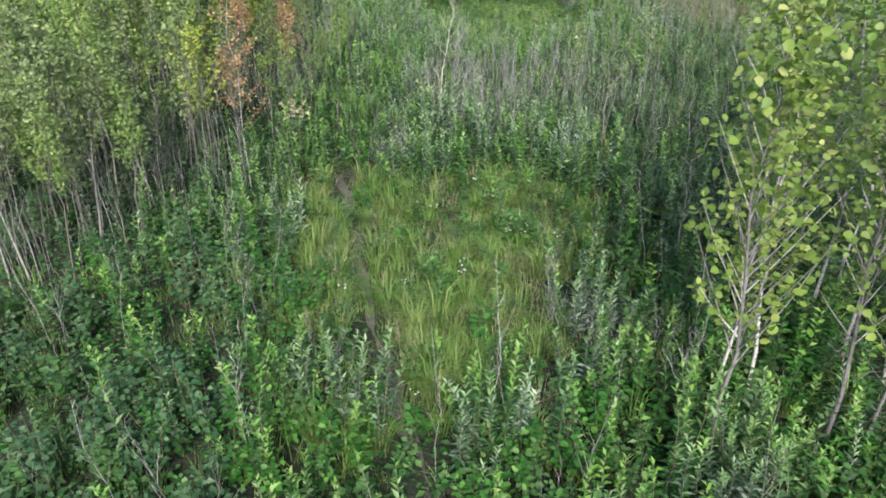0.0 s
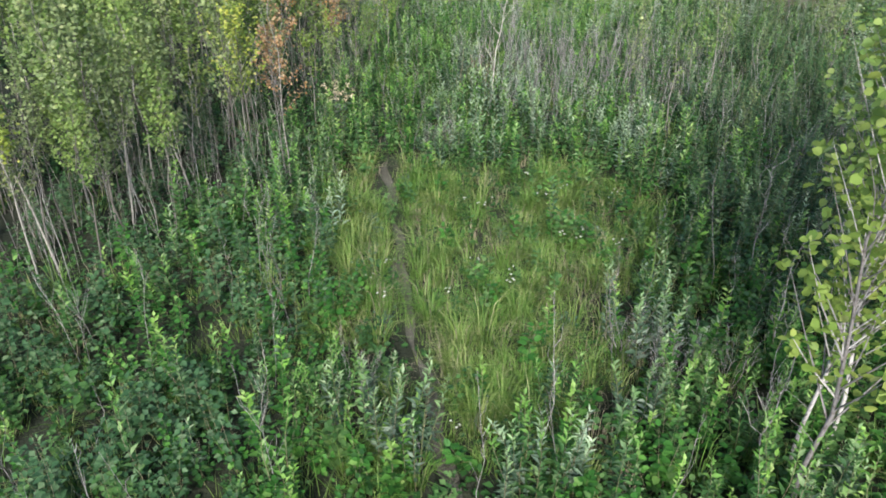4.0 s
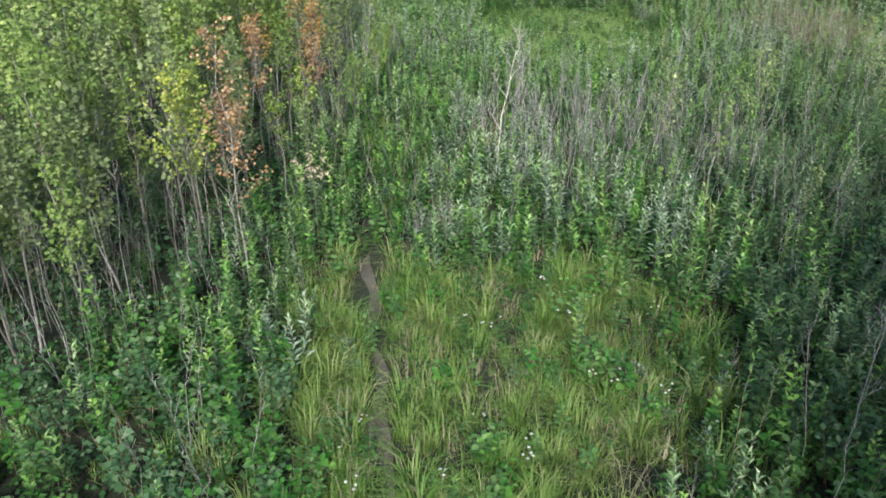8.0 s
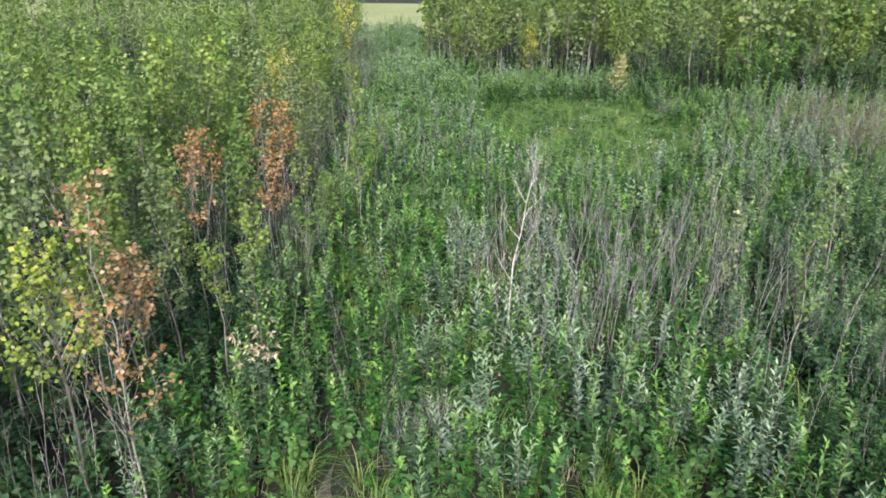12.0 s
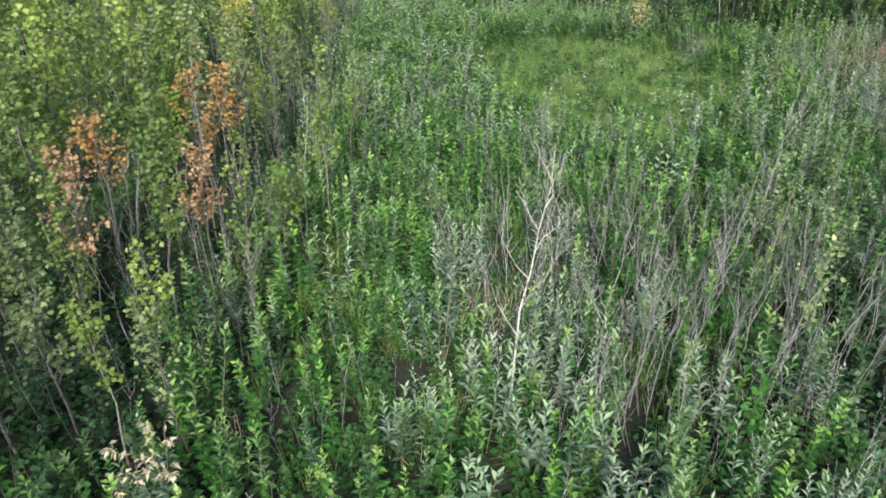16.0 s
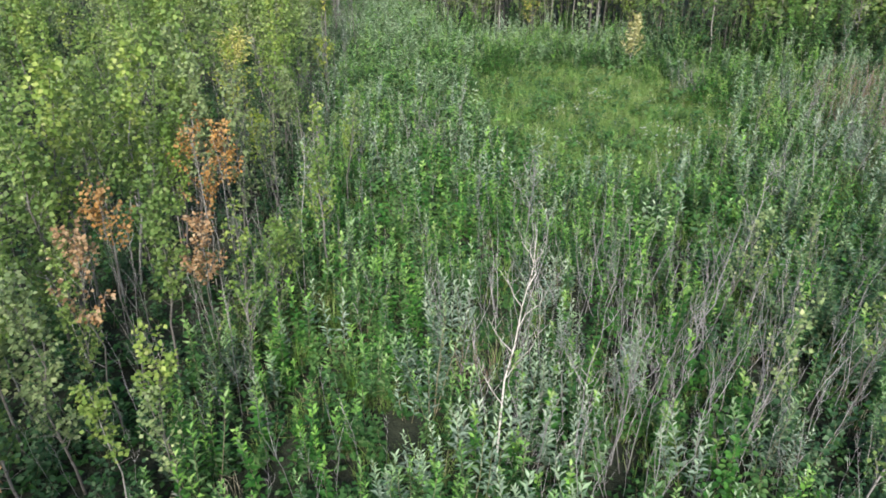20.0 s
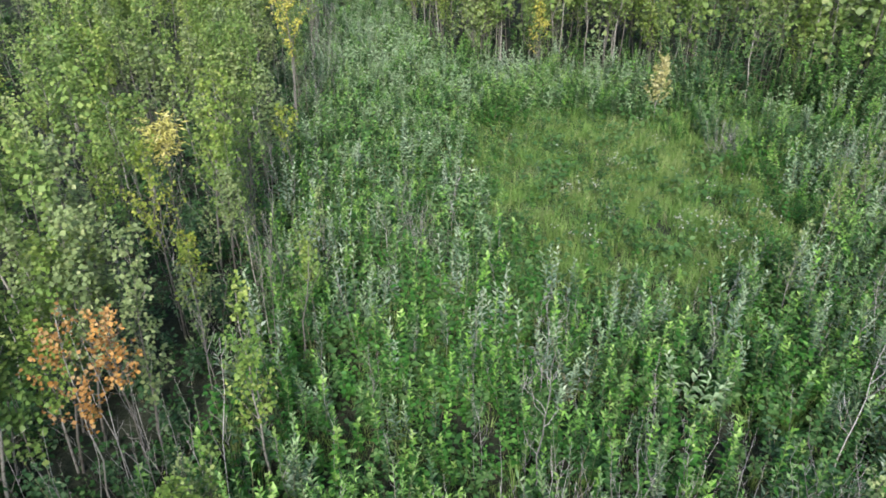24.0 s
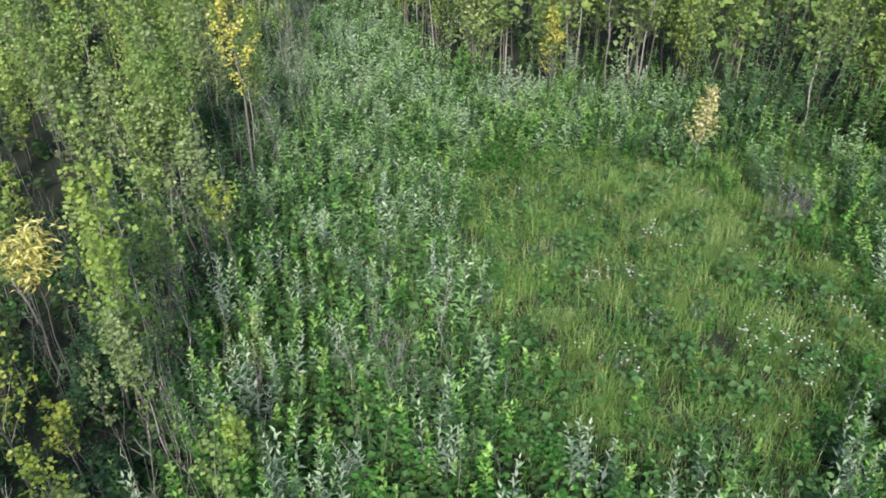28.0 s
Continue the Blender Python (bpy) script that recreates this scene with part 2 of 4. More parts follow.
class Geo:
    def __init__(self):
        self.v, self.f, self.m, self.n = [], [], [], 0

    def add(self, v, f, young=0):
        self.v.append(np.asarray(v, float).reshape(-1, 3))
        self.f.append(np.asarray(f, int).reshape(-1, 3) + self.n)
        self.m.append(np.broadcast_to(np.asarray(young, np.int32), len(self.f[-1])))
        self.n += len(self.v[-1])

    def slots(self):
        return np.concatenate(self.m)

    def arrays(self):
        if not self.v:
            return np.zeros((0, 3)), np.zeros((0, 3), int)
        return np.concatenate(self.v), np.concatenate(self.f)


def unit(a):
    return a / np.maximum(np.linalg.norm(a, axis=-1, keepdims=True), 1e-9)


def tube(g, pts, r0, r1, sides=4):
    """A tapered stem along pts, closed at its tip."""
    pts = np.asarray(pts, float)
    k = len(pts)
    t = unit(np.gradient(pts, axis=0))
    a = unit(np.cross(t, [0.31, 0.17, 0.05] if abs(t[0][2]) > 0.7 else [0, 0, 1]))
    b = np.cross(t, a)
    ang = np.arange(sides) * 2 * np.pi / sides
    r = np.linspace(r0, r1, k)[:, None, None]
    ring = pts[:, None] + r * (np.cos(ang)[None, :, None] * a[:, None] + np.sin(ang)[None, :, None] * b[:, None])
    v = np.concatenate([ring.reshape(-1, 3), pts[-1:] + t[-1:] * r1])
    f = []
    for i in range(k - 1):
        for j in range(sides):
            p, q = i * sides + j, i * sides + (j + 1) % sides
            f += [(p, q, q + sides), (p, q + sides, p + sides)]
    f += [((k - 1) * sides + j, (k - 1) * sides + (j + 1) % sides, k * sides) for j in range(sides)]
    g.add(v, f)


LANCE = (np.array([(0, 0, 0), (0.42, 0.5, 0.1), (1, 0, -0.08), (0.42, -0.5, 0.1)]), np.array([(0, 2, 1), (0, 3, 2)]))
ROUND = (np.array([(0, 0, 0), (0.22, 0.42, 0.06), (0.68, 0.4, 0.05), (1, 0, -0.1), (0.68, -0.4, 0.05), (0.22, -0.42, 0.06)]),
         np.array([(0, 3, 2), (0, 2, 1), (0, 4, 3), (0, 5, 4)]))
KITE = (np.array([(0, 0, 0), (0.45, 0.5, 0.08), (1, 0, -0.12), (0.45, -0.5, 0.08)]), np.array([(0, 2, 1), (0, 3, 2)]))
BLADE = (np.array([(0, 0.5, 0), (0, -0.5, 0), (0.55, 0.4, 0.0), (0.55, -0.4, 0.0), (1, 0, 0)]), np.array([(0, 1, 3), (0, 3, 2), (2, 3, 4)]))


def leaves(g, at, way, up, length, width, shape, young=None):
    """Many leaves at once: places, directions, rough normals, lengths, widths."""
    tv, tf = shape
    way = unit(way)
    side = unit(np.cross(up, way) + 1e-6)
    nrm = np.cross(way, side)
    length, width = np.asarray(length)[:, None, None], np.asarray(width)[:, None, None]
    v = at[:, None] + tv[None, :, :1] * way[:, None] * length + tv[None, :, 1:2] * side[:, None] * width + tv[None, :, 2:] * nrm[:, None] * length
    f = tf[None] + (np.arange(len(at)) * len(tv))[:, None, None]
    g.add(v, f, 0 if young is None else np.repeat(young, len(tf)))


def wander(p0, p1, k, amount):
    """A slightly crooked line from p0 to p1."""
    u = np.linspace(0, 1, k)[:, None]
    d = rng.normal(0, amount, (k, 3)) * np.minimum(1, 3 * u) * [1, 1, 0.2]
    d[-1] *= 0.3
    return np.asarray(p0) * (1 - u) + np.asarray(p1) * u + d


def along(pts, u):
    """Points at the parts u of a line's length."""
    s = np.linspace(0, 1, len(pts))
    return np.stack([np.interp(u, s, pts[:, i]) for i in range(3)], 1)


def mesh_of(name, v, f, mat, slots=None):
    me = bpy.data.meshes.new(name)
    me.vertices.add(len(v))
    me.vertices.foreach_set("co", np.ascontiguousarray(v, dtype=np.float32).ravel())
    me.loops.add(3 * len(f))
    me.loops.foreach_set("vertex_index", np.ascontiguousarray(f, dtype=np.int32).ravel())
    me.polygons.add(len(f))
    me.polygons.foreach_set("loop_start", np.arange(0, 3 * len(f), 3, dtype=np.int32))
    me.update(calc_edges=True)
    me.materials.append(mat)
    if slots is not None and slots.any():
        me.materials.append(YOUNG_LIT.get(mat.name, mat))
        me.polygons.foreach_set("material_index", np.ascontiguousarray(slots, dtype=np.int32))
    return me


# ---- plants: each is a list of (part name, Geo, material) ----


def aspen(h, start, branches, per, size, leaf, bark, wide=0.2, lean=0.05, shape=KITE, thick=0.0065, split=False, limbs=True, sides=5, patchy=0.0, ratio=0.95):
    """A slender sapling: bare below, a narrow crown of round leaves on short upswept twigs."""
    wood, twigs, crown, boughs = Geo(), Geo(), Geo(), []
    top = np.array([rng.normal(0, lean) * h, rng.normal(0, lean) * h, h])
    stem = wander((0, 0, 0), top, 7, 0.012 * h)
    tube(wood, stem if sides > 3 else stem[::2], thick * h, 0.003, sides)
    for i in range(branches):
        u = start + (1 - start) * (i + rng.random()) / branches
        p = along(stem, [u])[0]
        a = i * 2.4 + rng.normal(0, 0.4)
        reach = wide * h * (1.08 - u) / (1.08 - start) * rng.uniform(0.6, 1.25) + 0.05 * h
        tip = p + np.array([np.cos(a) * reach * 0.68, np.sin(a) * reach * 0.68, reach * rng.uniform(0.7, 1.5)])
        twig = wander(p, tip, 3, 0.02)
        boughs.append(Geo() if split else twigs)
        if limbs:
            tube(boughs[-1], twig, 0.003 * h * (1.2 - u), 0.0015, 3)
        k = 3 if rng.random() < patchy else max(3, int(per * rng.uniform(0.7, 1.3)))
        spots = along(twig, rng.uniform(0.2, 1.05, k).clip(0, 1)) + rng.normal(0, 0.012 * h / 3 + size * 0.42, (k, 3))
        way = rng.normal(0, 1, (k, 3)) * [1, 1, 0.5] + [np.cos(a) * 0.6, np.sin(a) * 0.6, -0.1]
        s = size * rng.uniform(0.65, 1.25, k)
        leaves(crown, spots, way, rng.normal(0, 0.55, (k, 3)) + [0, 0, 0.8], s, s * ratio, shape)
    for i in range(4 if limbs else 0):
        p = along(stem, [rng.uniform(0.15, start + 0.1)])[0]
        a = rng.uniform(0, 6.28)
        q = p + np.array([np.cos(a), np.sin(a), 0.7]) * rng.uniform(0.1, 0.35)
        tube(twigs, wander(p, q, 3, 0.02), 0.004, 0.0015, 3)
    return [("trunk", wood, bark), ("branchwork", twigs, bark)] + ([("branch", g, bark) for g in boughs] if split else []) + [("crown", crown, leaf)]


def willow(h, shoots, per, size, leaf, spread=0.16, shape=LANCE, ratio=0.26, bare=0.2, split=False, rise=0.6):
    """A clump of upright shoots with lance leaves set all along them."""
    parts = []
    wood, green = Geo(), Geo()
    for i in range(shoots):
        if split:
            wood, green = Geo(), Geo()
            parts += [("shoot", wood, M_STEM), ("foliage", green, leaf)]
        a, hh = rng.uniform(0, 6.28), h * rng.uniform(0.62, 1.08)
        out = spread * np.sqrt(rng.random()) * (1 if shoots > 1 else 0)
        foot = np.array([np.cos(a) * out, np.sin(a) * out, 0])
        tip = foot + [np.cos(a) * out * 1.3 + rng.normal(0, 0.07) * h, np.sin(a) * out * 1.3 + rng.normal(0, 0.07) * h, hh]
        stem = wander(foot, tip, 4, 0.015)
        tube(wood, stem, 0.0055 * max(h, 0.7), 0.0015, 3)
        k = int(per * rng.uniform(0.8, 1.2))
        u = bare + (1 - bare) * (np.arange(k) + rng.random(k)) / k
        spots = along(stem, u)
        b = np.arange(k) * 2.4 + rng.normal(0, 0.3, k) + a
        steep = 0.6 * rise + 1.5 * rise * u ** 2
        way = np.stack([np.cos(b), np.sin(b), steep + rng.normal(0, 0.25, k)], 1)
        s = size * rng.uniform(0.7, 1.2, k) * (1.2 - 0.6 * u)
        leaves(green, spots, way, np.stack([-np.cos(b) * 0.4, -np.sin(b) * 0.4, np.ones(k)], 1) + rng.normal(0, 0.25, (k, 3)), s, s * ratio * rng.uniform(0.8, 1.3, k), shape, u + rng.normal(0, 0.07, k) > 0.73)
    return parts or [("stems", wood, M_STEM), ("leaves", green, leaf)]


def herb(h, stems, per, size, leaf, shape=KITE):
    """A soft-stemmed weed with broad leaves in threes."""
    wood, green = Geo(), Geo()
    for i in range(stems):
        a = rng.uniform(0, 6.28)
        tip = np.array([np.cos(a) * h * 0.45 * rng.random(), np.sin(a) * h * 0.45 * rng.random(), h * rng.uniform(0.6, 1.05)])
        stem = wander((rng.normal(0, 0.03), rng.normal(0, 0.03), 0), tip, 2 if stems > 1 else 4, 0.02)
        tube(wood, stem, 0.004, 0.0015, 3)
        k = int(per * rng.uniform(0.8, 1.2))
        u = 0.25 + 0.75 * (np.arange(k) + rng.random(k)) / k
        b = np.arange(k) * 2.4 + rng.normal(0, 0.4, k)
        way = np.stack([np.cos(b), np.sin(b), 0.15 + rng.normal(0, 0.3, k)], 1)
        s = size * rng.uniform(0.6, 1.2, k) * (1.2 - 0.5 * u)
        leaves(green, along(stem, u) + way * 0.03, way, rng.normal(0, 0.3, (k, 3)) + [0, 0, 1], s, s * 0.8, shape)
    return [("stem" if stems == 1 else "stems", wood, M_STEM), ("foliage", green, leaf)]


def spire(h, per, size, leaf, ratio=0.5):
    """A single upright leafy stem, narrow as a candle, paler at its tip."""
    wood, green = Geo(), Geo()
    stem = wander((0, 0, 0), (rng.normal(0, 0.06) * h, rng.normal(0, 0.06) * h, h), 4, 0.012)
    tube(wood, stem, 0.0045, 0.0015, 3)
    u = 0.16 + 0.84 * (np.arange(per) + rng.random(per)) / per
    b = np.arange(per) * 2.4 + rng.normal(0, 0.35, per)
    way = np.stack([np.cos(b), np.sin(b), 0.2 + 0.7 * u ** 2 + rng.normal(0, 0.22, per)], 1)
    s = size * rng.uniform(0.7, 1.25, per) * (1.25 - 0.65 * u)
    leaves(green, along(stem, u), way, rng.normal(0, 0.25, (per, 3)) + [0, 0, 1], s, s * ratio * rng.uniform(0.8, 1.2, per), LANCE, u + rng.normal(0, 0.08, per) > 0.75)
    return [("stem", wood, M_STEM), ("foliage", green, leaf)]


def tuft(h, blades, width, leaf, spread=0.09, droop=0.5):
    """A tuft of arching grass blades."""
    g = Geo()
    a = rng.uniform(0, 6.28, blades)
    foot = np.stack([np.cos(a), np.sin(a), np.zeros(blades)], 1) * (spread * np.sqrt(rng.random(blades)))[:, None]
    tilt = rng.uniform(0.1, droop, blades)
    b = a + rng.normal(0, 0.7, blades)
    out = np.stack([np.cos(b), np.sin(b), np.zeros(blades)], 1)
    length = h * rng.uniform(0.55, 1.15, blades)
    side = np.stack([-np.sin(b), np.cos(b), np.zeros(blades)], 1) * width
    mid = foot + out * (tilt * length * 0.35)[:, None] + np.array([0, 0, 1]) * (length * 0.58)[:, None]
    tip = foot + out * (tilt * length * 1.2)[:, None] + np.array([0, 0, 1]) * (length * (0.98 - 0.5 * tilt))[:, None]
    v = np.stack([foot + side, foot - side, mid + side * 0.8, mid - side * 0.8, tip], 1)
    f = BLADE[1][None] + (np.arange(blades) * 5)[:, None, None]
    g.add(v, f)
    return [("blades", g, leaf)]


def sward(blades, h, leaf, patch=0.5):
    """Short dense grass over a square patch, one narrow triangle a blade."""
    g = Geo()
    foot = np.concatenate([rng.uniform(-patch / 2, patch / 2, (blades, 2)), np.zeros((blades, 1))], 1)
    a = rng.uniform(0, 6.28, blades)
    side = np.stack([np.cos(a), np.sin(a), np.zeros(blades)], 1) * 0.005
    tip = foot + np.concatenate([rng.normal(0, 0.3, (blades, 2)), np.ones((blades, 1))], 1) * (h * rng.uniform(0.4, 1.1, blades))[:, None]
    g.add(np.stack([foot - side, foot + side, tip], 1), np.arange(3 * blades))
    return [("blades", g, leaf)]


def cover(count, h, size, leaf, patch=0.5):
    """Low leaves over a square patch of ground."""
    g = Geo()
    at = np.concatenate([rng.uniform(-patch / 2, patch / 2, (count, 2)), rng.uniform(0.01, h, (count, 1))], 1)
    a = rng.uniform(0, 6.28, count)
    way = np.stack([np.cos(a), np.sin(a), rng.normal(0.1, 0.3, count)], 1)
    s = size * rng.uniform(0.6, 1.3, count)
    leaves(g, at, way, rng.normal(0, 0.35, (count, 3)) + [0, 0, 1], s, s * 0.7, KITE)
    return [("leaves", g, leaf)]


def stalk(h, twigs, mat, thick=0.004, fine=0.2):
    """A leafless dry stem with thin side twigs."""
    g = Geo()
    tip = np.array([rng.normal(0, 0.1) * h, rng.normal(0, 0.1) * h, h])
    stem = wander((0, 0, 0), tip, 5, 0.02 * h)
    tube(g, stem, thick * max(h, 0.8), 0.0012, 3)
    for i in range(twigs):
        u = rng.uniform(0.3, 0.95)
        p = along(stem, [u])[0]
        a = rng.uniform(0, 6.28)
        r = fine * h * (1.15 - u) * rng.uniform(0.6, 1.3)
        q = p + np.array([np.cos(a) * r * 0.42, np.sin(a) * r * 0.42, r])
        tube(g, wander(p, q, 3, 0.015), 0.0018 * max(h, 0.8), 0.001, 3)
    return [("stem", g, mat)]


def yarrow(h):
    """White umbels on thin stems over feathery leaves."""
    parts = []
    for i in range(rng.integers(3, 6)):
        wood, head = Geo(), Geo()
        parts += [("stem", wood, M_STEM), ("flower_head", head, M_PETAL)]
        tip = np.array([rng.normal(0, 0.07), rng.normal(0, 0.07), h * rng.uniform(0.75, 1.05)])
        tube(wood, wander((rng.normal(0, 0.02), rng.normal(0, 0.02), 0), tip, 3, 0.01), 0.003, 0.0015, 3)
        k = 14
        a = np.arange(k) * 2 * np.pi / k
        rim = 0.019 * rng.uniform(0.7, 1.15, k)
        ring = tip + np.stack([np.cos(a) * rim, np.sin(a) * rim, rng.normal(0, 0.003, k)], 1)
        dome = tip + [0, 0, 0.008]
        head.add(np.concatenate([ring, [dome], [tip - [0, 0, 0.012]]]), [(j, (j + 1) % k, k) for j in range(k)] + [((j + 1) % k, j, k + 1) for j in range(k)])
    return parts


def plume(h):
    """A tall herb whose tops have dried into loose cream-coloured panicles."""
    parts = []
    for i in range(8):
        wood, green, head = Geo(), Geo(), Geo()
        parts += [("stem", wood, M_STEM), ("foliage", green, M_WILLOW), ("plume", head, M_TAN)]
        a = i * 2.4
        out = 0.07 + 0.2 * (i / 7) ** 0.6
        tip = np.array([np.cos(a) * out, np.sin(a) * out, h * rng.uniform(0.8, 1)])
        stem = wander((rng.normal(0, 0.03), rng.normal(0, 0.03), 0), tip, 5, 0.015)
        tube(wood, stem, 0.006, 0.002, 4)
        k = 30
        u = 0.12 + 0.68 * rng.random(k)
        b = rng.uniform(0, 6.28, k)
        way = np.stack([np.cos(b), np.sin(b), 0.3 + rng.normal(0, 0.2, k)], 1)
        leaves(green, along(stem, u), way, rng.normal(0, 0.3, (k, 3)) + [0, 0, 1], np.full(k, 0.11), np.full(k, 0.036), LANCE)
        for j in range(3):
            p = along(stem, [0.9 + 0.05 * j])[0]
            c = a + rng.normal(0, 1.0)
            q = p + np.array([np.cos(c) * 0.1, np.sin(c) * 0.1, rng.uniform(-0.01, 0.09)])
            tube(wood, wander(p, q, 3, 0.008), 0.002, 0.001, 3)
            k = 7
            spots = along(np.array([p, q]), rng.uniform(0.3, 1.05, k)) + rng.normal(0, 0.008, (k, 3))
            b = rng.uniform(0, 6.28, k)
            way = np.stack([np.cos(b), np.sin(b), rng.normal(-0.5, 0.5, k)], 1)
            leaves(head, spots, way, rng.normal(0, 0.5, (k, 3)) + [0, 0, 1], rng.uniform(0.05, 0.085, k), rng.uniform(0.02, 0.034, k), LANCE)
    return parts


# ---- placing ----


def thing(name, parts, label, category, group=""):
    """One plant as a thing: an Empty at its foot with a mesh for every part."""
    root = tagged(new(name), label, category, group)
    bearer = root
    for part_name, g, mat in parts:
        v, f = g.arrays()
        if len(v):
            ob = new(part_name, mesh_of(part_name, v, f, mat, g.slots()))
            ob.parent = bearer if part_name in ("foliage", "flower_head", "plume") else root
            if part_name in ("shoot", "stem"):
                bearer = ob
            if part_name in ("stems", "leaves", "branchwork", "plume"):
                tagged(ob, kind="stuff")
    return root


def plant(x, y, turn=0.0, size=1.0, tall=None, lean=(0, 0)):
    return Matrix.Translation((x, y, height(x, y))) @ Euler((radians(lean[0]), radians(lean[1]), turn)).to_matrix().to_4x4() @ Matrix.Diagonal((size, size, tall or size, 1))


def grove(makers, name, label, category, group, spots, low=0.85, high=1.15):
    """Single plants as things: each maker builds one, the rest are copies of these."""
    protos = []
    for i, (x, y) in enumerate(spots):
        s = rng.uniform(low, high)
        m = plant(x, y, rng.uniform(0, 6.28), s, s * rng.uniform(0.9, 1.12), rng.normal(0, 2.5, 2))
        if i < len(makers):
            ob = thing(name, makers[i](), label, category, group)
            ob.matrix_basis = m
            protos.append(ob)
        else:
            scale_free = protos[i % len(protos)]
            c = copy_thing(scale_free, Matrix.Identity(4))
            c.matrix_basis = m


def stuff(name, protos, spots, label, category, low=0.75, high=1.2):
    """What nobody could count, joined: one thing with one mesh for each material."""
    spots = np.asarray(spots)
    root = tagged(new(name), label, category, kind="stuff")
    pick = rng.integers(0, len(protos), len(spots))
    turn, size = rng.uniform(0, 6.28, len(spots)), rng.uniform(low, high, len(spots))
    tall = size * rng.uniform(0.85, 1.15, len(spots))
    foot = ground_z(spots[:, 0], spots[:, 1]) - 0.01
    joined = {}
    for i, parts in enumerate(protos):
        sel = np.nonzero(pick == i)[0]
        if not len(sel):
            continue
        c, s = np.cos(turn[sel])[:, None], np.sin(turn[sel])[:, None]
        for part_name, g, mat in parts:
            v, f = g.arrays()
            if not len(v):
                continue
            w = np.stack([(v[None, :, 0] * c - v[None, :, 1] * s) * size[sel][:, None] + spots[sel, 0][:, None],
                          (v[None, :, 0] * s + v[None, :, 1] * c) * size[sel][:, None] + spots[sel, 1][:, None],
                          v[None, :, 2] * tall[sel][:, None] + foot[sel][:, None]], 2).astype(np.float32)
            ff = f[None] + (np.arange(len(sel)) * len(v))[:, None, None]
            vs, fs, n, ms = joined.setdefault((part_name, mat.name), [[], [], 0, []])
            ms.append(np.tile(g.slots(), len(sel)))
            vs.append(w.reshape(-1, 3))
            fs.append(ff.reshape(-1, 3) + n)
            joined[(part_name, mat.name)][2] += len(sel) * len(v)
    for (part_name, mat_name), (vs, fs, n, ms) in joined.items():
        ob = new(part_name, mesh_of(part_name, np.concatenate(vs), np.concatenate(fs), bpy.data.materials[mat_name], np.concatenate(ms)))
        ob.parent = root
        tagged(ob, kind="stuff")
    return root


def scatter(x0, x1, y0, y1, per_m2, keep):
    """Random places in a rectangle, kept with the chance that keep(x, y) gives."""
    n = int((x1 - x0) * (y1 - y0) * per_m2)
    x, y = rng.uniform(x0, x1, n), rng.uniform(y0, y1, n)
    ok = (rng.random(n) < keep(x, y)) & (x > -0.75 * y - 5) & (x < 0.68 * y + 5)
    return np.stack([x[ok], y[ok]], 1)


# ---- the plan ----


def ripple(x, y):
    return np.sin(x * 0.9 + 1.7 * np.sin(y * 0.43)) * np.sin(y * 0.71 + 1.3 * np.sin(x * 0.37 + 2.0))


def ground_z(x, y):
    return 0.04 * ripple(np.asarray(x), np.asarray(y)) + 0.05 * np.sin(np.asarray(x) * 0.21) * np.cos(np.asarray(y) * 0.17)


def height(x, y):
    return float(ground_z(x, y)) - 0.01


TRAIL_Y = [-2, 4, 6.4, 8.8, 11.4, 13.3, 16, 20, 24, 30, 36]
TRAIL_X = [0.6, 0.1, -0.45, -1.1, -1.6, -2.0, -2.25, -2.2, -1.9, -1.6, -2.6]


def trail_x(y):
    return np.interp(y, TRAIL_Y, TRAIL_X)


def smooth(a, b, x):
    u = np.clip((x - a) / (b - a), 0, 1)
    return u * u * (3 - 2 * u)


def thicket_edge(y):
    """The right-hand edge of the sapling thicket."""
    return np.interp(y, [-5, 7, 8.8, 10, 12, 16, 20, 25, 28, 33, 38, 46, 60, 90], [-8, -7.2, -6.0, -4.7, -4.0, -3.9, -3.9, -4.3, -5, -5.5, -6, -8, -12, -16])


def in_thicket(x, y):
    return smooth(0.3, -0.4, x - thicket_edge(y) - 0.35 * ripple(x * 2, y * 2))


def wood_front(x):
    """The near edge of the young wood beyond the second clearing."""
    return np.interp(x, [-6, -3.4, -1.4, 1.5, 4, 7, 9, 14, 25, 60], [60, 42, 38.2, 37.6, 37.2, 36, 34.6, 34.5, 34, 30])


def in_wood(x, y):
    return smooth(-0.4, 0.5, y - wood_front(x) - 0.5 * ripple(x, y))


def in_clear_one(x, y):
    left = smooth(-0.9, -0.1, x - trail_x(y) + 0.35 + 0.5 * ripple(x * 1.9 + 2, y * 2.2) * smooth(13, 11, y))
    right = smooth(0.5, -0.5, x - np.interp(y, [4, 7, 9, 12, 14.5], [0.9, 1.3, 2.1, 2.6, 3.4]) - 0.4 * ripple(x * 1.5, y * 1.5))
    ends = smooth(5.2, 6.5, y) * smooth(13.7, 12.3, y + 0.5 * ripple(x * 1.6, y))
    return left * right * ends


def in_clear_two(x, y):
    left = smooth(-0.7, 0.4, x - np.interp(y, [23.5, 26.5, 29, 31, 34], [1.0, 0.5, 0.1, -0.8, -1.5]) + 0.5 * ripple(x * 1.6, y * 1.4))
    right = smooth(0.8, -0.8, x - np.interp(y, [23.5, 25.5, 27.5, 30, 32, 34], [2.2, 4.4, 6.4, 7.0, 8.5, 5.5]) - 0.5 * ripple(x * 1.3, y * 1.5))
    return left * right * smooth(23.6, 25.2, y + 0.5 * ripple(x * 1.7, y)) * smooth(34.8, 33.2, y)


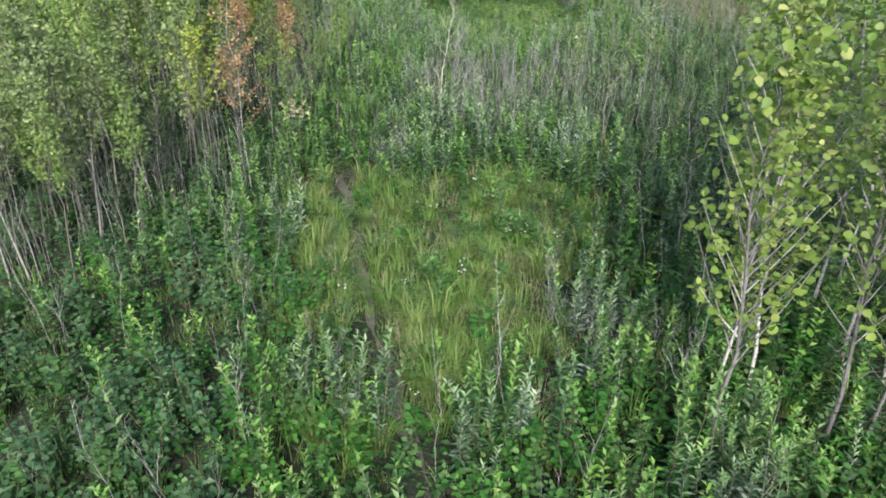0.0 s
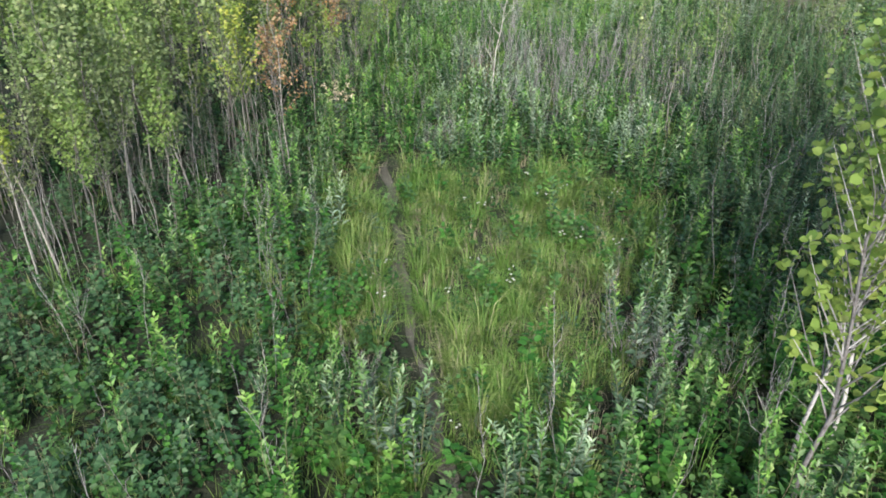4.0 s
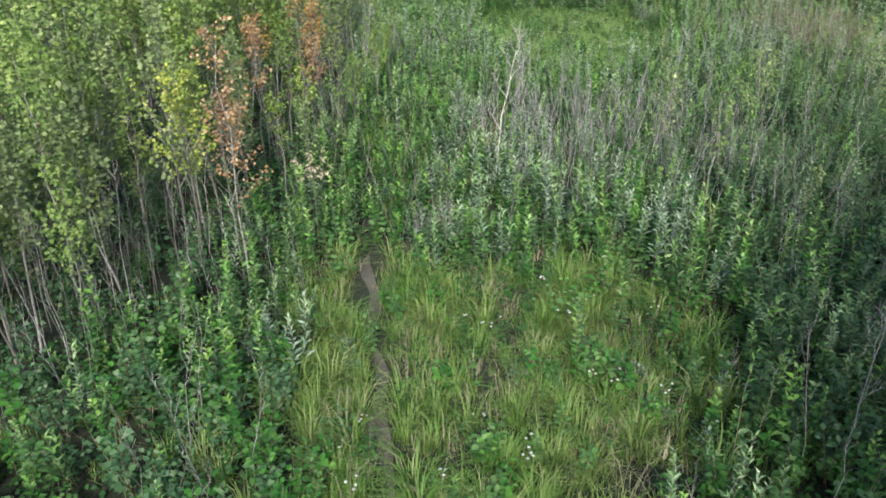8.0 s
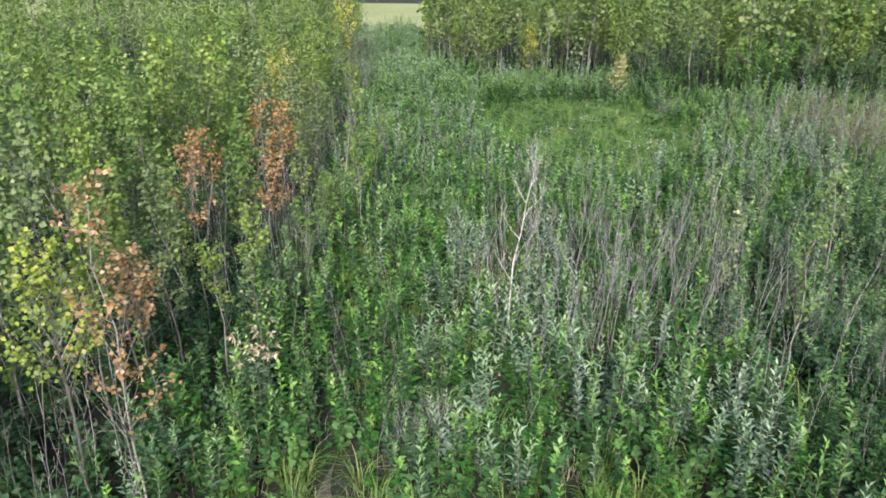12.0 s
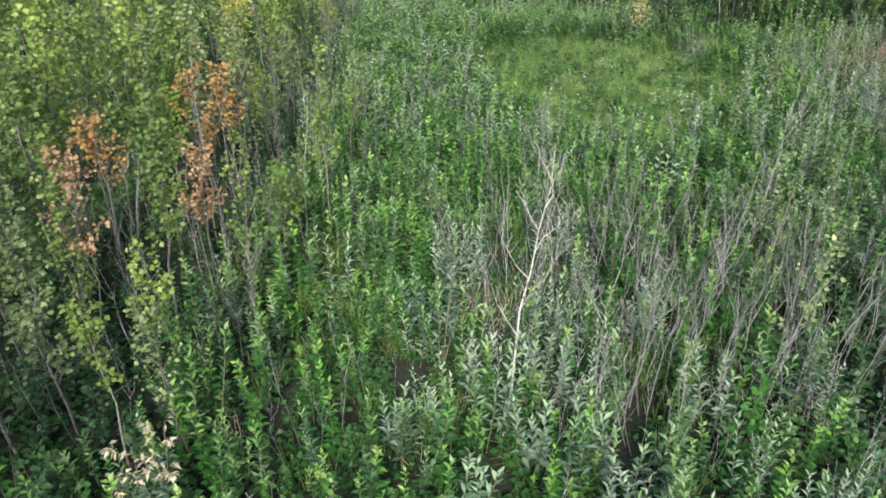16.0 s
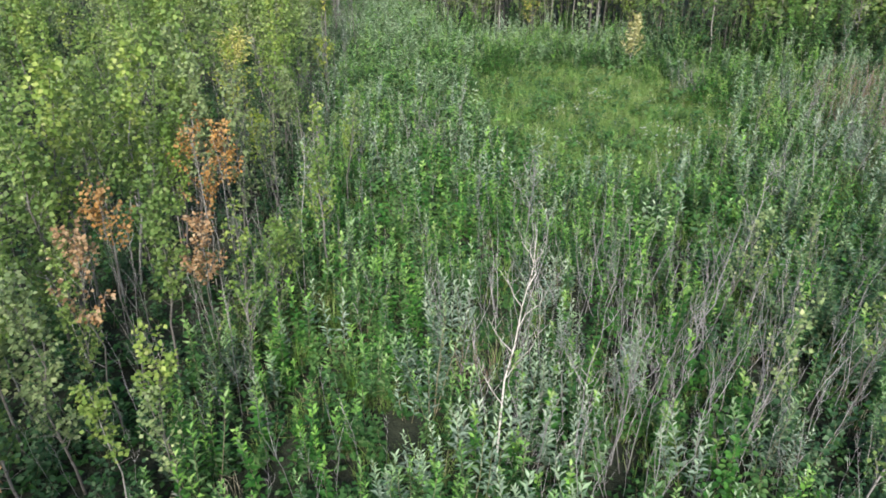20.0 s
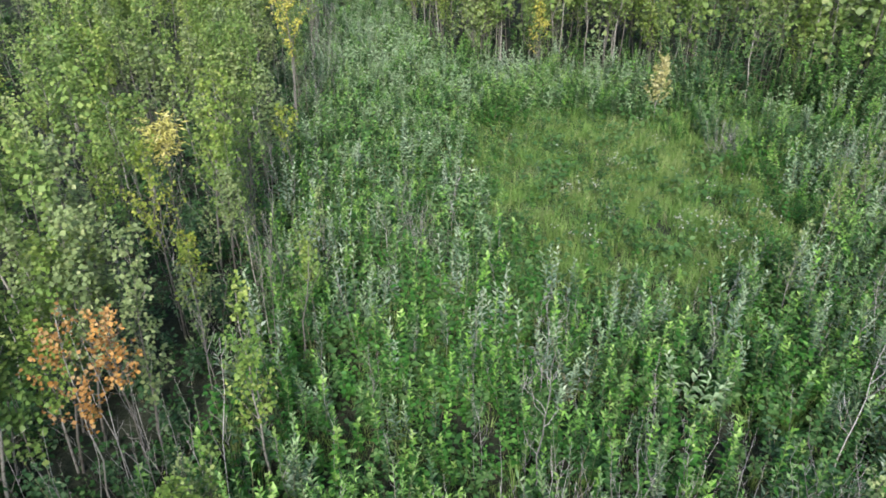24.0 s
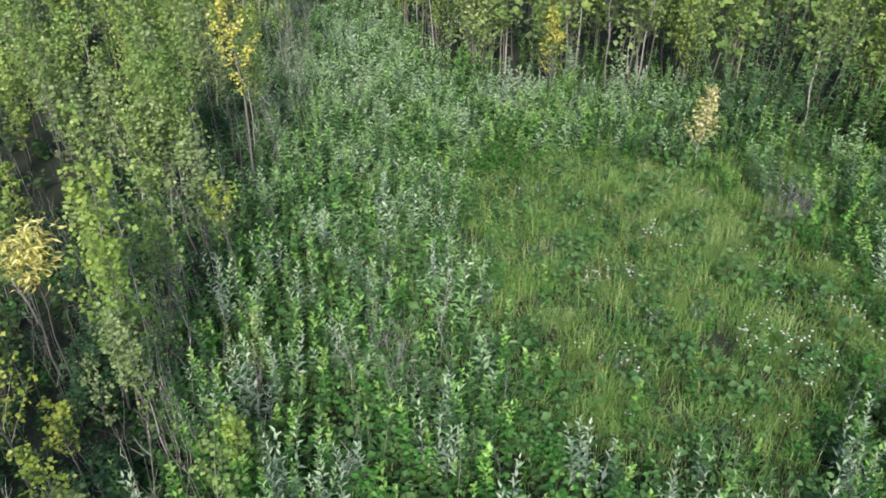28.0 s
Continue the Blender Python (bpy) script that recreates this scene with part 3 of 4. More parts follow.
def on_trail(x, y, half=0.1):
    return smooth(half + 0.12, half, np.abs(x - trail_x(y))) * smooth(15.2, 13.0, y)


def dead_zone(x, y):
    """Where grey dry stems stand thick."""
    a = ((x - 2.2) / 3.0) ** 2 + ((y - 18.0) / 2.8) ** 2
    b = ((x - 9.2) / 2.4) ** 2 + ((y - 27.5) / 3.4) ** 2
    c = ((x - 2.2) / 1.0) ** 2 + ((y - 8.0) / 1.6) ** 2
    e = ((x - 5.2) / 1.6) ** 2 + ((y - 14.5) / 3.0) ** 2
    d = ((x + 1.5) / 0.8) ** 2 + ((y - 26.3) / 1.0) ** 2
    return np.maximum(np.maximum(smooth(1.3, 0.5, a) * (1 - 0.55 * smooth(3.4, 5.0, x)), smooth(1.3, 0.6, b)), np.maximum(0.5 * smooth(1.3, 0.5, c), np.maximum(0.7 * smooth(1.3, 0.5, d), 0.45 * smooth(1.3, 0.5, e))))


def open_ground(x, y):
    return (1 - in_thicket(x, y)) * (1 - in_wood(x, y)) * smooth(62, 56, y)


def clearing(x, y):
    return np.maximum(in_clear_one(x, y), in_clear_two(x, y))


def stand(x, y):
    """Uneven stand: groups of plants with gaps of about a metre."""
    return smooth(-0.45, 0.25, ripple(x * 2.6 + 1, y * 2.2) + 0.3 * ripple(x * 6.1, y * 5.3))


def shade_side(x, y):
    """The rank growth on the right of the first clearing, dark-leaved partly to imitate shade."""
    return smooth(1.9, 3.2, x - 0.04 * y) * smooth(7.5, 9, y) * smooth(23, 20, y)


def herb_zone(x, y):
    """Where broad-leaved weeds outgrow the willows."""
    return np.maximum(0.85 * smooth(19.5, 21, y) * smooth(26.5, 25, y), np.maximum(smooth(10.8, 9.6, y) * smooth(-1.0, -2.2, x), 0.7 * smooth(-0.1, 0.5, ripple(x * 1.1 + 2, y * 0.9 + 1))))


def rank_left(x, y):
    """Rank weeds before the thicket, dark-leaved in place of shade, where few willows grow."""
    return smooth(11.0, 9.0, y) * smooth(-1.5, -2.6, x)


def far_ground(x, y):
    """The growth towards the second clearing, paler to stand in for haze."""
    return smooth(20.5, 25, y + ripple(x, y))


# ---- ground ----
gx = np.concatenate([np.linspace(-900, -70, 12), np.linspace(-60, 60, 161), np.linspace(70, 900, 12)])
gy = np.concatenate([np.linspace(-700, -20, 10), np.linspace(-10, 90, 135), np.linspace(100, 1500, 14)])
mx, my = np.meshgrid(gx, gy)
mz = ground_z(mx, my)
idx = np.arange(mx.size).reshape(mx.shape)
quads = np.stack([idx[:-1, :-1], idx[:-1, 1:], idx[1:, 1:], idx[1:, :-1]], -1).reshape(-1, 4)
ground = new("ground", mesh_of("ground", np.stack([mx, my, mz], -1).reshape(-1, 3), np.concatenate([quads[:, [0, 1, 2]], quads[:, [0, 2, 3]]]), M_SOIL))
tagged(ground, "overgrown meadow soil, near black to stand in for shade between plants", "ground", kind="structure")

ty = np.linspace(-2, 14.2, 121)
across = np.linspace(-1, 1, 7)
half = (0.07 + 0.035 * np.sin(ty * 2.1) + 0.03 * np.sin(ty * 5.3 + 1)) * smooth(14.4, 12.5, ty)
px = trail_x(ty)[:, None] + across[None] * half[:, None] + 0.05 * np.sin(ty * 3.7)[:, None]
py = np.repeat(ty[:, None], 7, 1)
pz = ground_z(px, py) + 0.03 - 0.02 * (1 - across[None] ** 2)
idx = np.arange(px.size).reshape(px.shape)
quads = np.stack([idx[:-1, :-1], idx[:-1, 1:], idx[1:, 1:], idx[1:, :-1]], -1).reshape(-1, 4)
trail = new("trail", mesh_of("trail", np.stack([px, py, pz], -1).reshape(-1, 3), np.concatenate([quads[:, [0, 1, 2]], quads[:, [0, 2, 3]]]), M_TRAIL))
tagged(trail, "narrow trodden trail of bare greyish soil through grass", "trail", kind="structure")

fx, fy = np.meshgrid(np.linspace(-200, 200, 21), np.linspace(58, 84, 5))
idx = np.arange(fx.size).reshape(fx.shape)
quads = np.stack([idx[:-1, :-1], idx[:-1, 1:], idx[1:, 1:], idx[1:, :-1]], -1).reshape(-1, 4)
field = new("field", mesh_of("field", np.stack([fx, fy, ground_z(fx, fy) * 0 + 0.12], -1).reshape(-1, 3), np.concatenate([quads[:, [0, 1, 2]], quads[:, [0, 2, 3]]]), M_FIELD))
tagged(field, "pale yellow-green mown field beyond the wood", "field", kind="structure")

# ---- landmark plants ----
LANDMARKS = []
for x, y, h, ww, st in ((-3.6, 12.5, 3.6, 0.11, 0.36), (-4.6, 20.0, 2.9, 0.13, 0.5), (-4.75, 17.6, 2.8, 0.09, 0.75), (-3.8, 17.9, 2.35, 0.11, 0.62), (-4.5, 16.5, 2.8, 0.08, 0.62), (-4.15, 14.0, 2.4, 0.11, 0.6), (-4.3, 20.4, 2.6, 0.09, 0.66)):
    ob = thing("withered_sapling", aspen(h, st * 0.94, 30, 30, 0.05, M_BROWN if y < 17 or y == 17.9 else M_RUST, M_BARK, ww * 1.25, 0.012, patchy=0.5, thick=0.0045), "slender sapling with rust-orange withered leaves at the thicket's edge", "sapling", "withered saplings")
    ob.matrix_basis = plant(x, y, rng.uniform(0, 6.28))
    LANDMARKS.append((x, y))
for x, y, h, ww, st, lf in ((-4.33, 12.75, 2.9, 0.27, 0.45, M_LIME), (-3.36, 15.5, 2.3, 0.1, 0.6, M_ASPEN_PALE), (-3.7, 15.1, 2.0, 0.1, 0.6, M_ASPEN_PALE), (-5.1, 23.5, 3.3, 0.15, 0.45, M_LIME), (-4.6, 23.1, 2.0, 0.14, 0.4, M_LIME), (-5.1, 24.2, 1.5, 0.2, 0.4, M_LIME), (-5.75, 25.5, 2.75, 0.15, 0.76, M_CREAM_YELLOW), (-4.4, 28.0, 2.2, 0.2, 0.55, M_LIME),
                            (-5.25, 31.9, 4.7, 0.1, 0.5, M_YELLOW), (4.1, 33.4, 1.85, 0.24, 0.3, M_CREAM), (1.1, 37.3, 2.4, 0.17, 0.35, M_YELLOW), (-6.2, 8.9, 2.5, 0.15, 0.6, M_LIME), (-2.9, 20.7, 2.9, 0.12, 0.3, M_ASPEN_PALE), (-3.3, 17.9, 2.5, 0.13, 0.25, M_ASPEN_PALE),
                            (-3.2, 24.4, 1.35, 0.14, 0.4, M_ASPEN_PALE), (-3.2, 19.0, 1.8, 0.16, 0.4, M_ASPEN_PALE)):
    pale = lf is M_ASPEN_PALE
    ob = thing("pale_sapling" if pale else "yellowing_sapling", aspen(h, st, 26, 26 if y == 25.5 else 44 if y in (31.9, 33.4) else 36 if h > 2.6 else 24, 0.115 if y == 25.5 else 0.06 if y > 30 else 0.05, lf, M_BARK, ww, 0.012, shape=LANCE if y == 25.5 else KITE, patchy=0.6 if lf is M_CREAM and y < 30 else 0.1 if h > 2.6 or y > 30 else 0.45, ratio=0.24 if y == 25.5 else 0.95),
               "slim sapling with pale yellow-green leaves" if pale else "young sapling with yellow autumn leaves among green ones", "sapling", "pale saplings" if pale else "yellowing saplings")
    ob.matrix_basis = plant(x, y, rng.uniform(0, 6.28))
    LANDMARKS.append((x, y))


def clear_of(spots):
    """Leaves out the plants that would stand in or just before a landmark."""
    spots = np.asarray(spots)
    ok = np.ones(len(spots), bool)
    for x, y in LANDMARKS:
        way = np.array([-0.3 - x, -8.0]) / np.hypot(-0.3 - x, 8.0)
        d = spots - [x, y]
        ok &= ~((np.abs(d[:, 0] * way[1] - d[:, 1] * way[0]) < 0.4) & (d @ way > -0.3) & (d @ way < (7.0 if y == 31.9 else 2.0 if y > 30 else 1.3)))
    return spots[ok]


ob = thing("plume_herb", plume(1.38), "tall green herb topped by a dried cream plume", "plant")
ob.matrix_basis = plant(-3.0, 14.3)


def dead_tree(h, lean, forks, thick=0.018, bark=M_PALE_BARK):
    wood, parts = Geo(), []
    stem = wander((0, 0, 0), (lean[0], lean[1], h), 9, 0.025)
    tube(wood, stem, thick, 0.003, 6)
    for u, a, r in forks:
        p = along(stem, [u])[0]
        q = p + np.array([np.cos(a) * 0.55, np.sin(a) * 0.4, 0.85]) * r
        twig = wander(p, q, 4, 0.03)
        limbs = Geo()
        parts.append(("branch", limbs, bark))
        tube(limbs, twig, thick * 0.4, 0.002, 4)
        for k in range(4):
            s = along(twig, [rng.uniform(0.3, 0.95)])[0]
            b = rng.uniform(0, 6.28)
            tube(limbs, wander(s, s + np.array([np.cos(b) * 0.5, np.sin(b) * 0.5, 1]) * r * 0.4, 3, 0.02), 0.004, 0.0012, 3)
    return [("trunk", wood, bark)] + parts


ob = thing("dead_birch", dead_tree(3.1, (0.4, 0.8), ((0.42, 2.6, 0.6), (0.5, 0.4, 0.7), (0.6, 3.3, 0.5), (0.68, 0.2, 0.5), (0.75, 2.8, 0.45), (0.82, 0.8, 0.4), (0.9, 3.6, 0.3))), "bare dead birch sapling with whitish bark and forked branches", "dead tree", "dead saplings")
ob.matrix_basis = plant(-0.15, 15.75)
for x, y, h, lx in ((0.75, 16.3, 2.4, 0.35), (1.3, 16.6, 2.0, 0.3), (9.6, 31.5, 2.6, 0.25), (1.9, 17.0, 2.1, 0.5), (2.6, 18.4, 2.2, 0.4), (-1.3, 43.0, 3.2, 0.0), (4.0, 21.0, 2.2, 0.3), (0.3, 20.4, 2.2, 0.2), (3.15, 7.6, 2.0, 0.2), (3.4, 9.35, 2.1, 0.2), (2.5, 5.9, 1.7, 0.2), (0.5, 22.3, 1.3, 0.1)):
    ob = thing("dead_birch", dead_tree(h, (lx, 0.4), [(rng.uniform(0.35, 0.9), rng.uniform(0, 6.28), rng.uniform(0.25, 0.55)) for k in range(6)], 0.011, M_DRY), "bare dead sapling with grey-white bark standing among shrubs", "dead tree", "dead saplings")
    ob.matrix_basis = plant(x, y)

ob = thing("dead_birch", dead_tree(2.0, (-1.2, 1.0), ((0.7, 2.8, 0.3), (0.85, 0.6, 0.25)), 0.016), "bare pale dead sapling leaning into the thicket", "dead tree", "dead saplings")
ob.matrix_basis = plant(-4.9, 17.0)

# the tall aspens beside the start
tall = [lambda h=h, lf=lf: aspen(h, 0.28, 36, 23, 0.084, lf, M_DRY, 0.19, 0.035, ROUND, split=True, patchy=0.12, thick=0.006) for h, lf in ((4.5, M_ASPEN_PALE), (4.6, M_ASPEN), (4.1, M_ASPEN_PALE), (4.3, M_ASPEN), (3.7, M_ASPEN_PALE), (4.4, M_ASPEN))]
grove(tall, "aspen_tree", "slim aspen with pale bark and yellow-green round leaves", "tree", "aspens beside the clearing",
      [(2.72, 5.5), (4.02, 5.8), (2.9, 6.1), (3.88, 7.4), (4.3, 5.6), (4.55, 9.7), (5.15, 6.7), (3.45, 6.5), (4.8, 8.0), (5.5, 10.0), (5.6, 8.8), (6.4, 8.2), (7.2, 7.2), (5.8, 11.2), (7.2, 10.2), (5.4, 5.4), (6.2, 6.4), (4.7, 6.9), (6.6, 9.6)], 0.92, 1.06)

# ---- the thicket of saplings ----
edge = scatter(-13, -3.2, 8.6, 50, 1.9, lambda x, y: in_thicket(x, y) * smooth(-5.2, -1.0, x - thicket_edge(y)) * stand(x, y))
edge = clear_of(edge)[:300]
makers = [lambda i=i: aspen(rng.uniform(2.5, 3.5), rng.uniform(0.38, 0.56), 26, 30, 0.055, M_ASPEN_GREY if i % 3 else M_ASPEN, M_BARK, 0.11, 0.05) for i in range(8)]
grove(makers, "aspen_sapling", "slender young aspen, bare grey stem below and green leaves above", "sapling", "saplings of the thicket", edge[edge[:, 1] < 11.8], 0.8, 1.15)
makers = [lambda i=i: aspen(rng.uniform(2.3, 3.4), rng.uniform(0.22, 0.44), 30, 30, 0.062, (M_ASPEN, M_ASPEN_GREY, M_ASPEN, M_ASPEN_PALE)[i % 4], M_BARK, 0.12, 0.05) for i in range(10)]
grove(makers, "leafy_aspen", "young aspen with a leafy green crown over bare stem", "sapling", "saplings of the thicket", edge[(edge[:, 1] >= 11.8) & (edge[:, 1] < 22)], 0.8, 1.2)
makers = [lambda i=i: aspen(rng.uniform(2.4, 3.6), rng.uniform(0.4, 0.55), 26, 30, 0.062, (M_ASPEN, M_ASPEN_GREY, M_ASPEN, M_ASPEN_PALE)[i % 4], M_BARK, 0.13, 0.05) for i in range(8)]
grove(makers, "aspen_sapling", "slender young aspen, bare grey stem below and green leaves above", "sapling", "saplings of the thicket", edge[edge[:, 1] >= 22], 0.8, 1.2)
far_aspens = [aspen(rng.uniform(2.3, 3.7), 0.2, 20, 15, 0.088, (M_ASPEN, M_ASPEN_GREY, M_ASPEN_PALE, M_ASPEN)[i % 4], M_BARK, 0.12, 0.05, limbs=False, sides=3) for i in range(8)]
stuff("aspen_thicket", far_aspens, clear_of(scatter(-24, -4, 9, 46, 2.0, lambda x, y: stand(x, y) * in_thicket(x, y) * smooth(-1.0, -3.5, x - thicket_edge(y)))), "dense thicket of young aspens with yellow-green crowns", "thicket", 0.8, 1.15)
bare = [stalk(rng.uniform(1.3, 2.6), 6, M_DRY if i % 3 == 0 else M_BARK, 0.0034, 0.24) for i in range(10)]
stuff("thicket_stems", bare, np.concatenate([scatter(-9, -2, 17, 44, 5, lambda x, y: smooth(0.9, 0.3, np.abs(x - thicket_edge(y) - 0.3))), scatter(-12, -2.6, 8.4, 34, 9, lambda x, y: in_thicket(x, y) * smooth(-6, -2, x - thicket_edge(y)) * (0.42 + 0.58 * smooth(14, 11, y)) * smooth(34, 28, y))]), "bare grey-brown stems crowded in the thicket", "stems", 0.7, 1.25)

# ---- the young wood beyond, and the far woods ----
wood_makers = [lambda i=i: aspen(rng.uniform(3.0, 4.4), rng.uniform(0.14, 0.34), 32, 24, 0.08, (M_ASPEN, M_ASPEN_GREY, M_ASPEN, M_ASPEN_PALE)[i % 4], M_BARK, 0.17, 0.04) for i in range(8)]
front = scatter(-4, 24, 34, 44, 2.2, lambda x, y: in_wood(x, y) * smooth(5.0, 2.0, y - wood_front(x)) * stand(x, y))[:190]
grove(wood_makers, "young_tree", "young leafy aspen at the edge of the wood", "tree", "trees of the wood's edge", front, 0.85, 1.2)
woods = [aspen(rng.uniform(3.2, 4.6), 0.2, 12, 8, 0.19, M_ASPEN_GREY if i % 3 == 0 else M_ASPEN, M_BARK, 0.15, 0.04, limbs=False, sides=3) for i in range(6)]
stuff("far_wood", woods, np.concatenate([scatter(-4, 30, 35, 48, 1.2, lambda x, y: in_wood(x, y) * smooth(0.3, 1.8, y - wood_front(x))), scatter(-4, 44, 48, 62, 0.4, lambda x, y: in_wood(x, y) * smooth(2.0, 4.5, y - wood_front(x))),
                                         scatter(-46, -7, 30, 62, 0.5, lambda x, y: in_thicket(x, y) * np.where((x > -26) & (y < 46), 0, 1)),
                                         scatter(-80, 80, 84, 104, 0.16, lambda x, y: x * 0 + 1)]), "young wood of aspens and willows stretching into the distance", "wood", 0.85, 1.2)
bushes = [lambda i=i: willow(2.5, 20, 100, 0.15, M_DARK if i % 2 else M_FRESH, 0.85, KITE, 0.55, 0.1, split=True, rise=0.2) for i in range(4)]
grove(bushes, "willow_bush", "large rounded willow bush with dark green leaves", "bush", "bushes before the wood",
      [(9.6, 34.4), (11.6, 34.2), (8.2, 35.4), (13.4, 34.6), (10.6, 35.8), (6.0, 35.6), (15.5, 34.2), (12.6, 36)], 0.8, 1.15)
small = [lambda i=i: willow(1.15, 12, 66, 0.1, M_DARK if i % 2 else M_BROAD, 0.45, KITE, 0.5, 0.06, split=True, rise=0.2) for i in range(3)]
grove(small, "low_bush", "low rounded bush with dark green leaves in the grass", "bush", "bushes in the clearing",
      [(6.3, 31.4), (6.6, 31.9), (6.0, 31.7), (6.0, 30.4), (5.6, 32.0), (-0.3, 33.2), (0.1, 33.6), (7.4, 31.6), (4.6, 32.4), (2.6, 34.2), (3.4, 34.8), (8.4, 29.6), (9.2, 31.6), (7.0, 33.6), (8.6, 33.0), (5.2, 33.8), (10.4, 32.8), (1.2, 35.0), (6.2, 28.4), (9.8, 30.0), (11.2, 31.4), (12.4, 32.6), (8.8, 27.4), (7.8, 28.6), (9.4, 26.4), (7.2, 30.2), (10.4, 29.0), (8.0, 32.4), (3.0, 33.4), (9.0, 33.8), (6.8, 26.2)], 0.75, 1.2)

shade_bush = [lambda i=i: willow(1.5, 7, 70, 0.115, M_DARK if i else M_WILLOW, 0.4, LANCE, 0.36, 0.06, split=True, rise=0.3) for i in range(4)]
grove(shade_bush, "dark_bush", "dense dark green bush crowding among the willows", "bush", "dark bushes",
      np.concatenate([scatter(3.0, 8.5, 9.5, 20, 1.4, lambda x, y: smooth(2.8, 3.6, x - 0.05 * y)), scatter(4.5, 10, 19, 25, 0.5, lambda x, y: x * 0 + 1)]), 0.65, 1.1)

# ---- willows ----
clump = [lambda i=i: willow(rng.uniform(1.0, 1.5), 5, 38, 0.132, (M_FRESH, M_WILLOW, M_FRESH, M_WILLOW, M_FRESH, M_SILVER, M_WILLOW, M_FRESH, M_WILLOW, M_FRESH)[i], 0.2, ratio=0.27 if i % 2 else 0.35, split=True) for i in range(10)]


def willow_chance(x, y):
    low = smooth(-0.25, 0.45, ripple(x * 2.3 + 4, y * 2.1) + 0.4 * ripple(x * 5.1, y * 4.3))
    return open_ground(x, y) * (1 - clearing(x, y)) * (1 - on_trail(x, y, 0.25)) * (0.3 + 0.7 * low) * (1 - 0.45 * dead_zone(x, y)) * (1 - 0.5 * herb_zone(x, y)) * (1 - 0.85 * shade_side(x, y)) * (1 - 0.75 * rank_left(x, y))


def tussock(x, y):
    """Plants crowd in bunches a step apart, with dark gaps between."""
    return smooth(-0.1, 0.3, ripple(x * 5.3 + 1, y * 4.9) + 0.7 * ripple(x * 2.2, y * 2.5 + 2) + 0.2 * ripple(x * 11, y * 9))


def pale_zone(x, y):
    """Where the willows are the grey-leaved kind."""
    return smooth(13.2, 14.4, y) * smooth(19.8, 17.8, y) * smooth(-1.6, -0.5, x) * smooth(3.4, 2.4, x)


near_willows = np.concatenate([[(-1.5, 6.5), (-1.2, 6.9), (-1.8, 6.8), (-0.7, 5.9), (0.45, 5.5), (0.6, 5.9), (1.9, 7.5), (2.2, 6.9), (1.6, 6.8), (-1.7, 17.6), (-1.65, 17.4)],
                               scatter(-5.5, 6.5, 4.6, 27, 1.3, willow_chance)])[:185]
grove(clump, "willow_shrub", "upright willow shrub with narrow grey-green leaves", "shrub", "willow shrubs", near_willows, 0.7, 1.15)
shoots = [willow(rng.uniform(0.85, 1.35), 2, 32, 0.132, (M_FRESH, M_WILLOW, M_FRESH, M_WILLOW, M_FRESH, M_SILVER, M_FRESH, M_WILLOW)[i], 0.08, ratio=0.27 if i % 2 else 0.35) for i in range(8)]
stuff("willow_growth", shoots, scatter(-6, 9, 4, 37, 11.0, lambda x, y: willow_chance(x, y) * (1 - 0.8 * pale_zone(x, y)) * (0.15 + 0.85 * tussock(y + 3, x)) * (1 - 0.6 * smooth(23, 27, y))), "grey-green willow shoots growing close together", "shrubs", 0.6, 1.15)
foot = [willow(rng.uniform(0.9, 1.5), 4, 32, 0.13, (M_FRESH, M_BROAD, M_SILVER)[i % 3], 0.24, ratio=0.4, rise=0.3) for i in range(5)]
stuff("edge_shrubs", foot, scatter(-4, 24, 33, 44, 3.0, lambda x, y: smooth(-1.8, -0.3, y - wood_front(x)) * smooth(4.0, 1.5, y - wood_front(x)) * stand(x * 0.7, y * 0.7)), "green shrubs along the foot of the wood", "shrubs", 0.7, 1.2)
silver = [willow(rng.uniform(0.9, 1.5), 4, 30, 0.14, M_SILVER, 0.15, ratio=0.3) for i in range(6)]
stuff("silver_willows", silver, np.concatenate([scatter(-3, 5, 13, 21, 4.0, lambda x, y: pale_zone(x, y) * (0.15 + 0.85 * tussock(x + 2, y)) * (1 - 0.2 * dead_zone(x, y))),
                                                scatter(-4.5, 9, 20.5, 31, 2.0, lambda x, y: smooth(20.5, 25, y) * tussock(x + 2, y) * open_ground(x, y) * (1 - in_clear_two(x, y)) * (1 - 0.5 * dead_zone(x, y))),
                                                scatter(-8, 26, 20, 56, 0.8, lambda x, y: open_ground(x, y) * (1 - clearing(x, y)) * np.where((x < 7) & (y < 36), 0, 1))]),
      "silvery willow shoots filling the hollow", "shrubs", 0.7, 1.2)
pale_shoots = [willow(rng.uniform(0.7, 1.2), 4, 22, 0.16, M_HAZED_WILLOW if i % 3 else M_FRESH, 0.2, ratio=0.36, rise=0.35) for i in range(8)]
